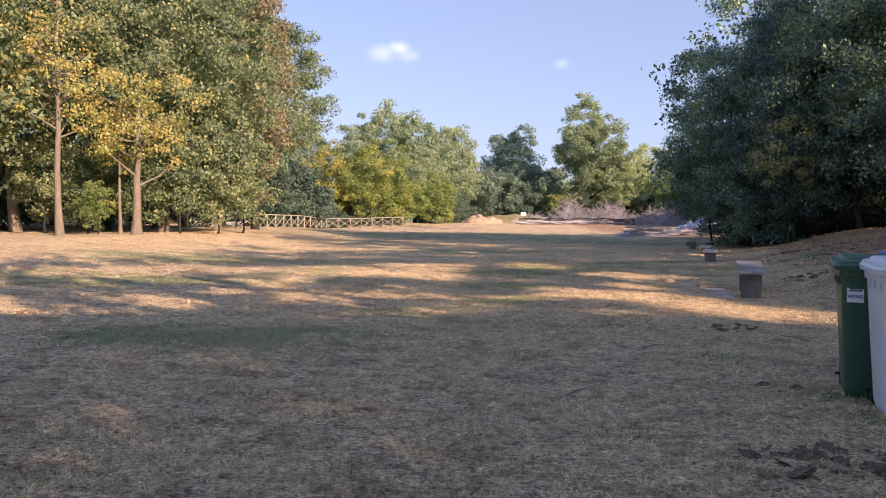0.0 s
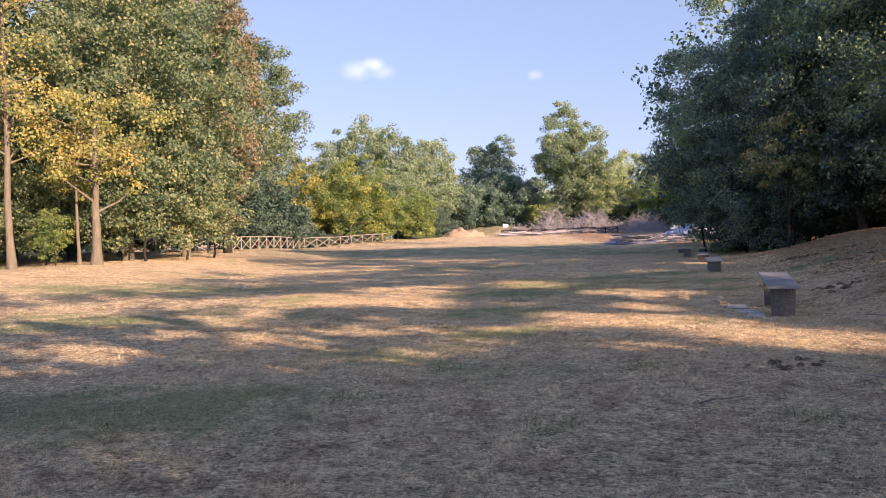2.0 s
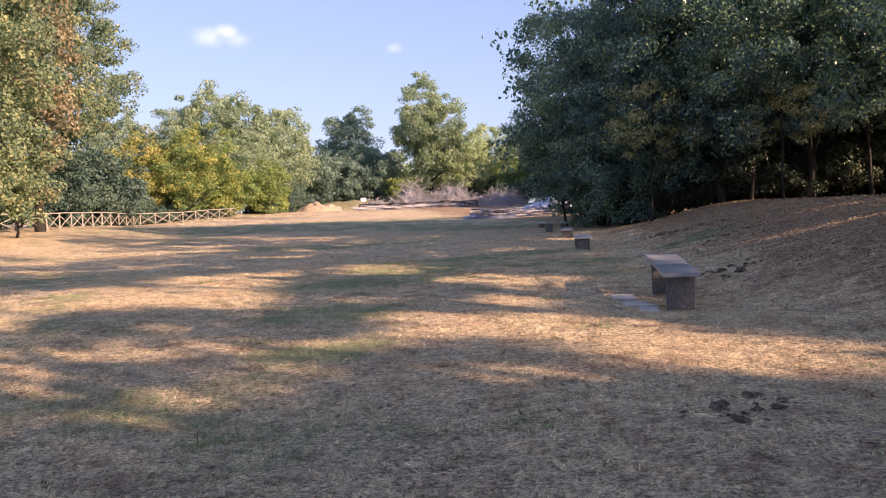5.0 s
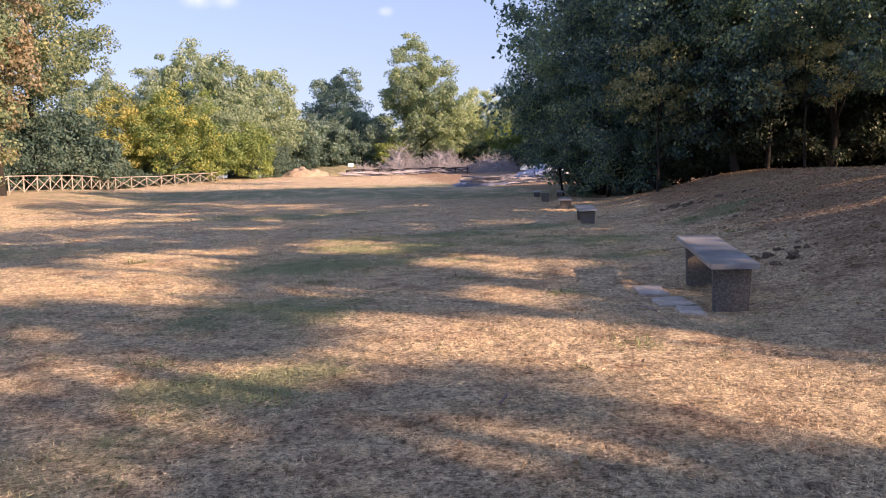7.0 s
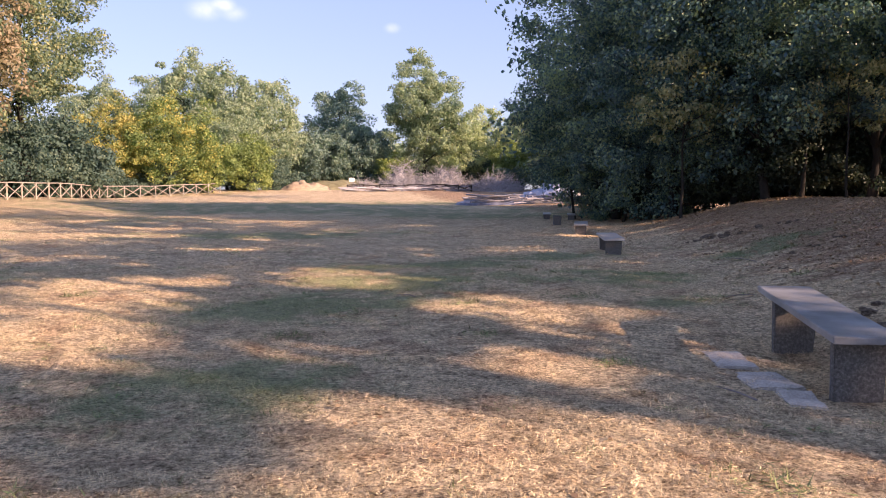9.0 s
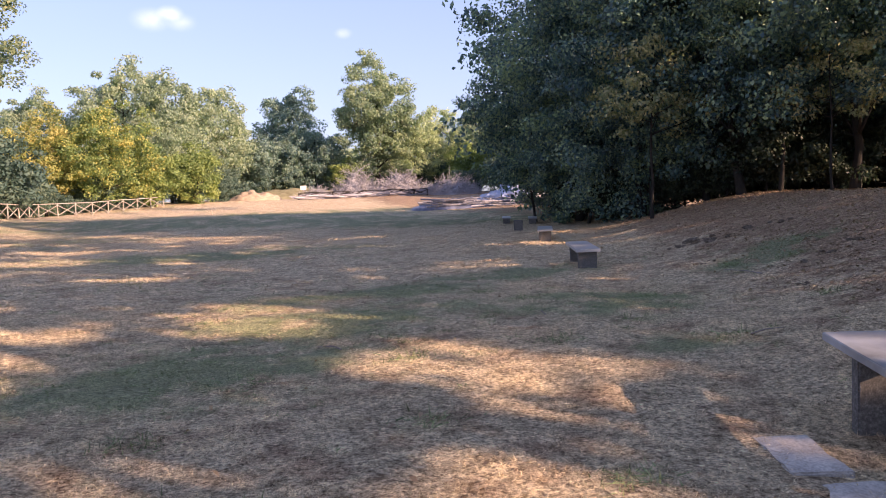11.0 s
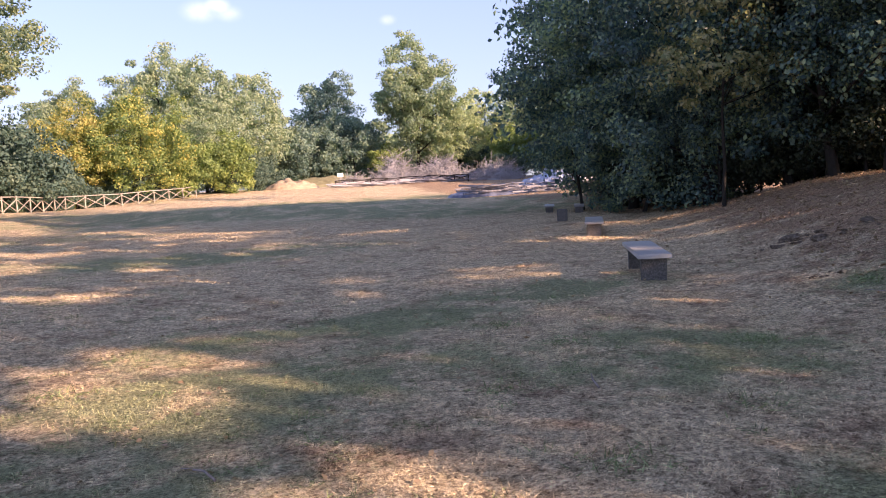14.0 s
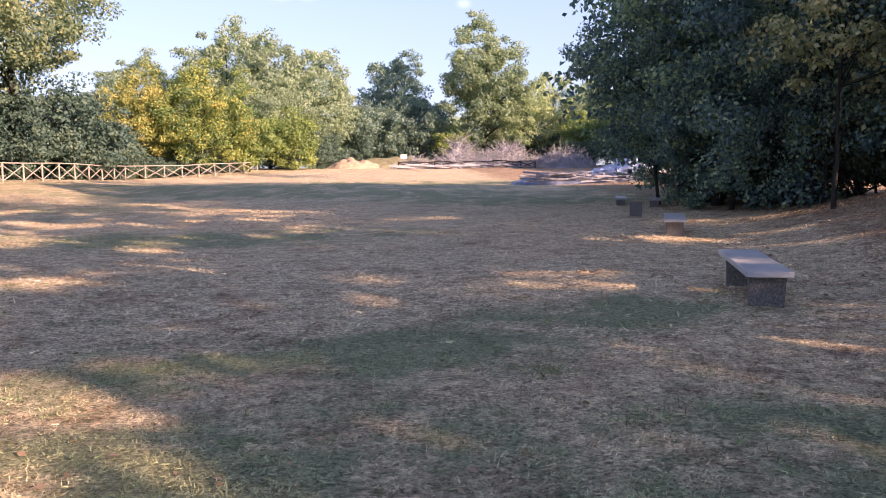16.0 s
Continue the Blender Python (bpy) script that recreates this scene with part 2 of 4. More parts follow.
# distance haze is put into this leaf colour: greyed and lightened
LEAF_WILLOW = m_leaves("leaves_hazed_grey_green", [(0.35, (0.14, 0.20, 0.15)), (0.7, (0.26, 0.33, 0.23)), (1.0, (0.40, 0.45, 0.31))], trans=0.45)
LEAF_GOLD = m_leaves("leaves_golden", [(0.42, (0.14, 0.20, 0.07)), (0.66, (0.30, 0.32, 0.10)), (0.86, (0.47, 0.40, 0.14))])
# three more far leaf colours, lightened and blued to imitate haze
LEAF_PALE = m_leaves("leaves_hazed_pale", [(0.35, (0.22, 0.29, 0.18)), (0.7, (0.34, 0.40, 0.235)), (1.0, (0.47, 0.50, 0.30))], trans=0.45)
LEAF_TALL = m_leaves("leaves_hazed_olive", [(0.35, (0.14, 0.205, 0.15)), (0.7, (0.25, 0.32, 0.21)), (1.0, (0.39, 0.43, 0.27))], trans=0.45)
LEAF_FAR_HAZED = m_leaves("leaves_hazed_blue_green", [(0.35, (0.095, 0.16, 0.165)), (0.7, (0.175, 0.26, 0.235)), (1.0, (0.31, 0.38, 0.29))], trans=0.42)
LEAF_BRIGHT = m_leaves("leaves_bright", [(0.35, (0.09, 0.15, 0.06)), (0.7, (0.19, 0.26, 0.085)), (1.0, (0.34, 0.38, 0.12))])
BARK_LIGHT = m_bark("bark_light", (0.085, 0.075, 0.062), (0.27, 0.24, 0.19))
# bark taken to near black; the wood's shade is put into its colour
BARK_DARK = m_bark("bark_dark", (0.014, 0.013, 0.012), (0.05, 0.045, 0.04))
TWIG = m_bark("cut_twigs", (0.10, 0.08, 0.08), (0.46, 0.38, 0.35))
BRUSH = m_bark("grey_brushwood", (0.12, 0.12, 0.14), (0.60, 0.58, 0.62))
LOGS = m_bark("weathered_logs", (0.08, 0.08, 0.10), (0.44, 0.43, 0.48))
POLE = m_bark("weathered_poles", (0.22, 0.20, 0.18), (0.56, 0.51, 0.45))
CONCRETE = m_concrete()
SOIL = m_soil()
LEG_STONE = m_concrete_dark()
SEAT_STONE = m_plain("smooth_grey_slab", (0.30, 0.305, 0.32), 0.28, 0.5, 0.45, 2.2)
# seat slab lightened: the sky's reflection is put into its colour
SKYLIT_SLAB = m_plain("skylit_grey_slab", (0.46, 0.45, 0.45), 0.3, 0.5, 0.2, 2.2)
BIN_GREEN = m_plain("green_plastic", (0.022, 0.085, 0.05), 0.42, 0.5, 0.2, 2)
BIN_WHITE = m_plain("white_plastic", (0.62, 0.63, 0.66), 0.4, 0.5, 0.06, 2)
BIN_BLUE = m_plain("blue_plastic", (0.05, 0.10, 0.24), 0.4, 0.5, 0.15, 2)
RUBBER = m_plain("rubber", (0.02, 0.02, 0.02), 0.7, 0.3)
PAPER = m_plain("label_white", (0.72, 0.72, 0.74), 0.5, 0.3, 0.05)
INK = m_plain("label_ink", (0.05, 0.07, 0.22), 0.5, 0.3, 0.05)
TARP = m_plain("blue_grey_sheet", (0.17, 0.19, 0.27), 0.45, 0.5, 0.6, 1.6)
TARP_PALE = m_plain("pale_sheet", (0.42, 0.46, 0.60), 0.5, 0.5, 0.3, 1.5)
SIGN_WHITE = m_plain("sign_white", (0.75, 0.75, 0.75), 0.5, 0.4, 0.05)
DRY_SLOPE = m_plain("dry_slope", (0.24, 0.22, 0.13), 0.95, 0.1, 0.4, 1.2)
STRAW_HEAP = m_plain("straw_heap", (0.40, 0.31, 0.22), 0.95, 0.1, 0.45, 5)


# ---- helpers for building ----
def smooth(a, b, v):
    t = np.clip((v - a) / (b - a), 0, 1)
    return t * t * (3 - 2 * t)


def ground_z(x, y):
    """The height of the meadow, its bank and the rise at its far end."""
    x, y = np.asarray(x, float), np.asarray(y, float)
    z = 0.13 * smooth(9, 21, y) + 0.30 * smooth(30, 66, y) + 1.0 * smooth(66, 104, y)
    z = z + 0.32 * smooth(-4, -14, x) * smooth(15, 34, y) * (1 - smooth(60, 90, y))
    z = z + 0.15 * smooth(-5, -14, x) * (1 - smooth(60, 100, y)) - 0.55 * smooth(-6, -14, x) * smooth(66, 95, y)
    toe = np.where(y > 14, 6.1 + 0.335 * (np.minimum(y, 40) - 14), 6.1)
    bank = 1.15 * smooth(-0.9, 6.2, x - toe) * (1 - 0.85 * smooth(31, 41, y))
    z = z - 0.135 * np.exp(-((x - 5.9) ** 2 + (y - 15.0) ** 2) / 3.0)
    wave = 0.035 * np.sin(x * 0.7 + 1.3 * np.sin(y * 0.31)) * np.sin(y * 0.53 + 0.8) + 0.012 * np.sin(x * 2.3 + y) * np.sin(y * 1.9 - x * 0.7)
    return z + bank + wave * smooth(0, 3, np.abs(x) + np.abs(y))


def rough_noise(x, y, scale, seed=0, octaves=2):
    """Smooth noise in 0..1 over the plan; scale is bumps a metre."""
    x, y = np.asarray(x, float), np.asarray(y, float)
    out, amp, tot = 0.0, 1.0, 0.0
    for o in range(octaves):
        u, v = x * scale, y * scale
        iu, iv = np.floor(u), np.floor(v)
        fu, fv = u - iu, v - iv
        fu, fv = fu * fu * (3 - 2 * fu), fv * fv * (3 - 2 * fv)

        def cell(a, b):
            h = (a.astype(np.int64) * 374761393 + b.astype(np.int64) * 668265263 + (seed * 7 + o) * 1442695041) & 0xFFFFFFFF
            h = ((h ^ (h >> 13)) * 1274126177) & 0xFFFFFFFF
            return ((h ^ (h >> 16)) & 0xFFFF) / 65535.0
        top = cell(iu, iv) * (1 - fu) + cell(iu + 1, iv) * fu
        low = cell(iu, iv + 1) * (1 - fu) + cell(iu + 1, iv + 1) * fu
        out = out + amp * (top * (1 - fv) + low * fv)
        tot += amp
        amp *= 0.55
        scale *= 2.1
    return out / tot


GREEN = [(4.4, 23.4, 2.0, 0.9, 20), (2.9, 20.3, 1.5, 0.8, 35), (3.7, 21.3, 1.6, 0.7, 10), (6.8, 20.9, 1.3, 1.0, 0), (6.5, 18.3, 0.5, 0.4, 0),
         (2.1, 33, 4, 1.5, 10), (7.8, 67, 12, 5, 0), (2.2, 19.2, 1.6, 1, 20), (-6.8, 23, 4, 2, 0), (-2.5, 9, 1.5, 0.9, 0), (-6.5, 16, 4, 1.5, 0),
         (1.1, 15.6, 1, 0.7, 0), (1.0, 13.2, 0.7, 0.5, 0), (10.5, 22.5, 1.2, 0.6, 20), (0, 60, 14, 5, 0), (7.0, 24.6, 1.6, 0.7, 10), (4, 52, 14, 4, 0), (11, 46, 7, 3, 0)]      # x, y, half width, half depth, turn


def green_at(x, y):
    """How green the meadow is: it keeps some green patches among the straw."""
    g = np.zeros(np.shape(x))
    for cx, cy, rx, ry, turn in GREEN:
        a = radians(turn)
        u, v = (x - cx) * math.cos(a) + (y - cy) * math.sin(a), -(x - cx) * math.sin(a) + (y - cy) * math.cos(a)
        g = np.maximum(g, np.exp(-((u / rx) ** 2 + (v / ry) ** 2) * 0.8))
    wide = rough_noise(x, y, 0.33, 31, 3)
    g = np.maximum(0.95 * g, 0.45 * smooth(0.42, 0.78, wide) * (1 - 0.8 * smooth(0.5, 3.5, np.asarray(x, float)) * smooth(7, 10, np.asarray(y, float))))
    fine = rough_noise(x, y, 1.9, 41, 3)
    return g * (0.45 + 1.1 * smooth(0.3, 0.72, fine))


def set_green(me, x, y):
    at = me.attributes.new("green", "FLOAT", "POINT")
    at.data.foreach_set("value", np.asarray(green_at(x, y), np.float32).ravel())
    toe = np.where(y > 14, 6.1 + 0.335 * (np.minimum(y, 40) - 14), 6.1)
    at = me.attributes.new("bare", "FLOAT", "POINT")
    at.data.foreach_set("value", np.asarray(0.21 * smooth(0, 3, x - toe), np.float32).ravel())


def gz(x, y):
    return float(ground_z(x, y))


def fast_mesh(name, verts, faces, mat, shade=False):
    """A mesh from arrays: all faces have the same number of corners."""
    verts, faces = np.asarray(verts, np.float32), np.asarray(faces, np.int32)
    me = bpy.data.meshes.new(name)
    n, k = faces.shape
    me.vertices.add(len(verts))
    me.vertices.foreach_set("co", verts.ravel())
    me.loops.add(n * k)
    me.loops.foreach_set("vertex_index", faces.ravel())
    me.polygons.add(n)
    me.polygons.foreach_set("loop_start", np.arange(0, n * k, k, dtype=np.int32))
    if shade:
        me.polygons.foreach_set("use_smooth", np.ones(n, bool))
    me.materials.append(mat)
    me.update(calc_edges=True)
    return me


def part(name, data, parent, label="", kind=""):
    ob = new(name, data)
    ob.parent = parent
    return tagged(ob, label, kind=kind)


def thing(name, x, y, z, label, category, group="", rz=0.0):
    e = new(name)
    e.empty_display_size = 0.3
    e.matrix_basis = pose(x, y, z, 0, 0, rz)
    return tagged(e, label, category, group)


def tube_arrays(points, radii, sides=6):
    """Corners and quads of a tapering tube through points."""
    pts = [Vector(p) for p in points]
    vs, fs = [], []
    for i, p in enumerate(pts):
        d = (pts[min(i + 1, len(pts) - 1)] - pts[max(i - 1, 0)]).normalized()
        a = d.orthogonal().normalized()
        b = d.cross(a)
        for k in range(sides):
            t = 2 * math.pi * k / sides
            vs.append(p + (a * math.cos(t) + b * math.sin(t)) * radii[i])
    for i in range(len(pts) - 1):
        for k in range(sides):
            k2 = (k + 1) % sides
            fs.append((i * sides + k, i * sides + k2, (i + 1) * sides + k2, (i + 1) * sides + k))
    return vs, fs


def join_tubes(tubes):
    vs, fs = [], []
    for v, f in tubes:
        o = len(vs)
        vs.extend(v)
        fs.extend([tuple(i + o for i in q) for q in f])
    return [tuple(v) for v in vs], fs


def leaf_arrays(rng, pos, length, width, out, up=0.15, droop=0.0):
    """One folded diamond a leaf at each position."""
    n = len(pos)
    nor = rng.normal(size=(n, 3))
    nor = nor * 0.55 + out * 0.9
    nor[:, 2] += up
    nor /= np.linalg.norm(nor, axis=1)[:, None]
    d = rng.normal(size=(n, 3))
    d[:, 2] -= droop
    d -= nor * np.sum(d * nor, axis=1)[:, None]
    d /= np.linalg.norm(d, axis=1)[:, None]
    s = np.cross(nor, d)
    size = rng.uniform(0.65, 1.25, n)[:, None]
    v = np.empty((n, 4, 3))
    v[:, 0] = pos
    v[:, 1] = pos + (d * 0.5 * length + s * 0.5 * width + nor * 0.12 * length) * size
    v[:, 2] = pos + d * length * size
    v[:, 3] = pos + (d * 0.5 * length - s * 0.5 * width + nor * 0.12 * length) * size
    return v.reshape(-1, 3), np.arange(4 * n).reshape(-1, 4)


def plant_meshes(seed, height, radius, base, trunk_r, leaf, count, mat, bark, clump=0.9, clumps=90, shape=1.0,
                 lean=(0, 0), hollow=0.5, keep=None, limbs=22, fill=0.16):
    """The trunk, branches and crown of a tree or bush that stands at the origin."""
    rng = np.random.default_rng(seed)
    top = height
    mid, half = (top + base) / 2, (top - base) / 2
    pts, rad = [], []
    steps = 9
    wob = rng.normal(0, 0.06 * radius / 3, (steps, 2)).cumsum(axis=0)
    trunk_top = base + (top - base) * 0.8
    for i in range(steps):
        f = i / (steps - 1)
        pts.append((wob[i, 0] * (f > 0) + lean[0] * f, wob[i, 1] * (f > 0) + lean[1] * f, -0.25 + f * (trunk_top + 0.25)))
        rad.append(trunk_r * (1.45 if i == 0 else 1.0 - 0.85 * f ** 1.2))
    trunk = fast_mesh("trunk", *join_tubes([tube_arrays(pts, rad, 9)]), bark, True)
    d = rng.normal(size=(clumps, 3))
    d /= np.linalg.norm(d, axis=1)[:, None]
    r = rng.uniform(hollow ** 3, 1, clumps) ** (1 / 3)
    lump = 1 + 0.22 * np.sin(3.1 * d[:, 0] + seed) * np.cos(2.7 * d[:, 1] + 2 * seed) + 0.14 * np.sin(7 * d[:, 2] + seed * 3 + 4 * d[:, 0])
    c = d * (r * lump)[:, None] * np.array([radius, radius, half]) * 0.88
    f = (c[:, 2] + half) / (2 * half)
    taper = 1 - shape * 0.35 * np.clip(f - 0.4, 0, 1) - 0.25 * np.clip(0.25 - f, 0, 1)
    c[:, 0] = c[:, 0] * taper + lean[0]
    c[:, 1] = c[:, 1] * taper + lean[1]
    c[:, 2] += mid
    tubes = []
    for i in rng.permutation(clumps)[:limbs]:
        e = c[i]
        f0 = min(0.92, max(0.15, (e[2] - 0.35 * radius * rng.uniform(0.4, 1.1)) / trunk_top))
        k = f0 * (steps - 1)
        k0 = int(k)
        p0 = np.array(pts[k0]) * (1 - (k - k0)) + np.array(pts[min(k0 + 1, steps - 1)]) * (k - k0)
        m1 = p0 * 0.55 + e * 0.45 + rng.normal(0, 0.12, 3)
        r0 = trunk_r * (1 - 0.8 * f0) * 0.45 + 0.01
        tubes.append(tube_arrays([p0, m1, e], [r0, r0 * 0.6, 0.008], 4))
        for _ in range(2):
            q = e + rng.normal(0, clump * 0.8, 3)
            tubes.append(tube_arrays([m1, (m1 + q) / 2 + rng.normal(0, 0.08, 3), q], [r0 * 0.45, r0 * 0.28, 0.005], 3))
    branches = fast_mesh("branches", *join_tubes([t for t in tubes if len(t[0]) % 4 == 0]), bark, True) if tubes else None
    which = rng.integers(0, clumps, count)
    size = rng.uniform(0.6, 1.25, clumps) * clump
    off = rng.normal(size=(count, 3))
    off /= np.linalg.norm(off, axis=1)[:, None]
    off *= (rng.uniform(0.15, 1, count) ** 0.5)[:, None] * size[which][:, None]
    off[:, 2] *= 0.6
    pos = c[which] + off
    inner = rng.uniform(0, 1, count) < fill
    deep = rng.normal(size=(count, 3))
    deep *= (rng.uniform(0.2, 0.8, count) / np.linalg.norm(deep, axis=1))[:, None]
    pos[inner] = (deep * np.array([radius * 0.8, radius * 0.8, half * 0.85]) + np.array([lean[0], lean[1], mid - 0.05 * half]))[inner]
    out = off / (np.linalg.norm(off, axis=1)[:, None] + 1e-6)
    if keep is not None:
        ok = keep(pos)
        pos, out = pos[ok], out[ok]
    crown = fast_mesh("crown", *leaf_arrays(rng, pos, leaf, leaf * 0.62, out, droop=0.4), mat)
    return trunk, branches, crown


def plant(kind, meshes, x, y, label, category, group="", rz=0.0, scale=1.0, sz=None, sink=0.0):
    """A tree or bush from shared meshes."""
    t = thing(kind, x, y, gz(x, y) - sink, label, category, group, rz)
    t.scale = (scale, scale, sz or scale)
    trunk, branches, crown = meshes
    part("trunk", trunk, t)
    if branches:
        part("branchwork", branches, t, kind="stuff")
    part("crown", crown, t)
    return t


# ---- ground ----
def make_ground():
    def axis(lo, hi, step, far, growth):
        a = list(np.arange(lo, hi + 1e-6, step))
        d = step
        while a[-1] < far:
            d *= growth
            a.append(a[-1] + d)
        d = step
        while a[0] > -far:
            d *= growth
            a.insert(0, a[0] - d)
        return np.array(a)
    xs, ys = axis(-12, 20, 0.2, 3500, 1.13), axis(-2, 40, 0.2, 3500, 1.1)
    gx, gy = np.meshgrid(xs, ys)
    z = ground_z(gx, gy)
    rng = np.random.default_rng(5)
    near = (1 - smooth(25, 60, np.hypot(gx - 3, gy - 15)))
    z = z + rng.normal(0, 0.004, z.shape) * near
    v = np.stack([gx, gy, z], -1).reshape(-1, 3)
    nx, ny = len(xs), len(ys)
    i = np.arange(nx * ny).reshape(ny, nx)
    f = np.stack([i[:-1, :-1], i[:-1, 1:], i[1:, 1:], i[1:, :-1]], -1).reshape(-1, 4)
    me = fast_mesh("ground", v, f, GROUND, True)
    set_green(me, v[:, 0], v[:, 1])
    return tagged(new("ground", me), "dry straw-coloured meadow with green patches and a bank", "grass", kind="structure")


make_ground()


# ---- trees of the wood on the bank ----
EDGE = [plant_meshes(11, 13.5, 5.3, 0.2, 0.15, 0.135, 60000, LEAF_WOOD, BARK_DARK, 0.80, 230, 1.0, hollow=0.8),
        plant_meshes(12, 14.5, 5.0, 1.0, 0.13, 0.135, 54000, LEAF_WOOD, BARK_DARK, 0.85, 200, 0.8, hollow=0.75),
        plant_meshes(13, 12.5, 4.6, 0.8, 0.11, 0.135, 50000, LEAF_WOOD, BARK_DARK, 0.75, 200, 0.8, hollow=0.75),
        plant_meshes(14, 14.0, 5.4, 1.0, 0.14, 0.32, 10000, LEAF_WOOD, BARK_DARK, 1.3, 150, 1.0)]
EDGE_AT = [(16.0, 40.5, 0, 1.0), (15.9, 35.4, 0, 0.93), (17.2, 31.9, 2, 1.08), (19.6, 30.2, 1, 0.95), (22.6, 29.8, 1, 0.95),
           (26.0, 29.2, 2, 1.05), (29.5, 27.8, 1, 1.0),            (20.4, 36.5, 3, 1.05), (25.5, 34.5, 3, 1.1), (30.5, 33.0, 3, 1.0), (23.5, 42.0, 3, 1.1), (33.5, 28.0, 3, 1.0), (29.0, 39.0, 3, 1.1)]
for i, (x, y, k, s) in enumerate(EDGE_AT):
    plant("tree", EDGE[k], x, y, "tall broadleaf tree with dense dark green foliage at the wood's edge", "tree", "trees of the wood on the bank", (i * 67) % 360, s)

# young stems in the dark of the wood, its shade put into their colours
STEM = [plant_meshes(21, 9, 1.6, 5.0, 0.09, 0.2, 1500, LEAF_RECESS, BARK_DARK, 0.8, 20, limbs=8),
        plant_meshes(22, 8, 1.4, 4.2, 0.06, 0.2, 1200, LEAF_RECESS, BARK_DARK, 0.8, 18, limbs=8)]
rs = random.Random(4)
for i in range(26):
    x = rs.uniform(17, 34)
    y = max(29.0, 33.5 - 0.15 * (x - 15)) + rs.uniform(-1.5, 6)
    plant("young_tree", STEM[i % 2], x, y, "slim young tree with a bare stem darkened for shade", "tree", "young trees in the wood", rs.uniform(0, 360), rs.uniform(0.85, 1.2))

# undergrowth in the darkened leaf colour, for the black recess below the crowns
UNDER = [plant_meshes(31, 3.0, 1.9, 0.1, 0.05, 0.15, 7000, LEAF_RECESS, BARK_DARK, 0.55, 60, 0.3, limbs=10),
         plant_meshes(32, 2.2, 1.6, 0.0, 0.04, 0.14, 5000, LEAF_RECESS, BARK_DARK, 0.5, 50, 0.3, limbs=10)]
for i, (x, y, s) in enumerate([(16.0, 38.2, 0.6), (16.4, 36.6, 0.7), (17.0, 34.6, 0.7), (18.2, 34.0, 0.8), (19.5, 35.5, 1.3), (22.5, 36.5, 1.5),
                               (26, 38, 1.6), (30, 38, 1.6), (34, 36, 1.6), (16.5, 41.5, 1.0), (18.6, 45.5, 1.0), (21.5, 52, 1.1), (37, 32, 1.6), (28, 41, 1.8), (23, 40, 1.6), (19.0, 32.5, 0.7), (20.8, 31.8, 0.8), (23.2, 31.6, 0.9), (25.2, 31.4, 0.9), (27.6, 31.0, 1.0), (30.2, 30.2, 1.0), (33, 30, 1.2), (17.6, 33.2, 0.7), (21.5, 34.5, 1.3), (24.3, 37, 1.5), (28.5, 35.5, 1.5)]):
    plant("bush", UNDER[i % 2], x, y, "green undergrowth bush beneath the trees, its leaves darkened for shade", "bush", "undergrowth of the wood", i * 77 % 360, s)


# ---- the wood beside and behind the path: unseen trees added to shade the meadow ----
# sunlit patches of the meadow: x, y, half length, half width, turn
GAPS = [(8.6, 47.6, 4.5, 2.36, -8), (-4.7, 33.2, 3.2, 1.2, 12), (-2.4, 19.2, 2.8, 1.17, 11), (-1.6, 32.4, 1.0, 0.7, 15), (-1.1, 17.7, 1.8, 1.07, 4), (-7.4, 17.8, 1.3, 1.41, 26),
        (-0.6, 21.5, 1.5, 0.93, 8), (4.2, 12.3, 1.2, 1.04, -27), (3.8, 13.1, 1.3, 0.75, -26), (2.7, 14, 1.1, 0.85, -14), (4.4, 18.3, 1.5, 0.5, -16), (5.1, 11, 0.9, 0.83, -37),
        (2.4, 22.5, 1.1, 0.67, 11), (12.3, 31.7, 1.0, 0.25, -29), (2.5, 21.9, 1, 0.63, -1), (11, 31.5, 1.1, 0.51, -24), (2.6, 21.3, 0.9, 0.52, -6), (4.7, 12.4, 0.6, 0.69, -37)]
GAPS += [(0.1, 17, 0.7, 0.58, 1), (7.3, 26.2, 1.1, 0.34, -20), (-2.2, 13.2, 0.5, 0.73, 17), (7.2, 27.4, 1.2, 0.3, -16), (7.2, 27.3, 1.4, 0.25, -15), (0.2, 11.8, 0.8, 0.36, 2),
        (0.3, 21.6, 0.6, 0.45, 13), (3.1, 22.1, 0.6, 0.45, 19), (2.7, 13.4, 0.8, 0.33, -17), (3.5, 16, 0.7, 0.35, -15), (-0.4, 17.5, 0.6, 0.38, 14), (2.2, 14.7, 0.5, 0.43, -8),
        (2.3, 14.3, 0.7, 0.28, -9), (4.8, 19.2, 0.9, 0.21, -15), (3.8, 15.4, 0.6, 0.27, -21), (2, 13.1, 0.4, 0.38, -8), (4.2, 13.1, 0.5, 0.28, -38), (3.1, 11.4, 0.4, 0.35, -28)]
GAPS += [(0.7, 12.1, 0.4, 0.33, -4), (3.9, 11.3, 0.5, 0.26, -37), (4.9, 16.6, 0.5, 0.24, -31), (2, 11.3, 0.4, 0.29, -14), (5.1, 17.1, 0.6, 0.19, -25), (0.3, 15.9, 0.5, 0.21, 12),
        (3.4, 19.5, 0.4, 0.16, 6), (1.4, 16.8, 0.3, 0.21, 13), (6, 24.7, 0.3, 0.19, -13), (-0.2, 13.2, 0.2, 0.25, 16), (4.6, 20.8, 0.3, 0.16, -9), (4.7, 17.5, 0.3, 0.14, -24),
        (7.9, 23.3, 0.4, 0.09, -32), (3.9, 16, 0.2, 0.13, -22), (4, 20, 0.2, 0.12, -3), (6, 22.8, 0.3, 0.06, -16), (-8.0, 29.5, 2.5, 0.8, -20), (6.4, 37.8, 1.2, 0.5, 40)]
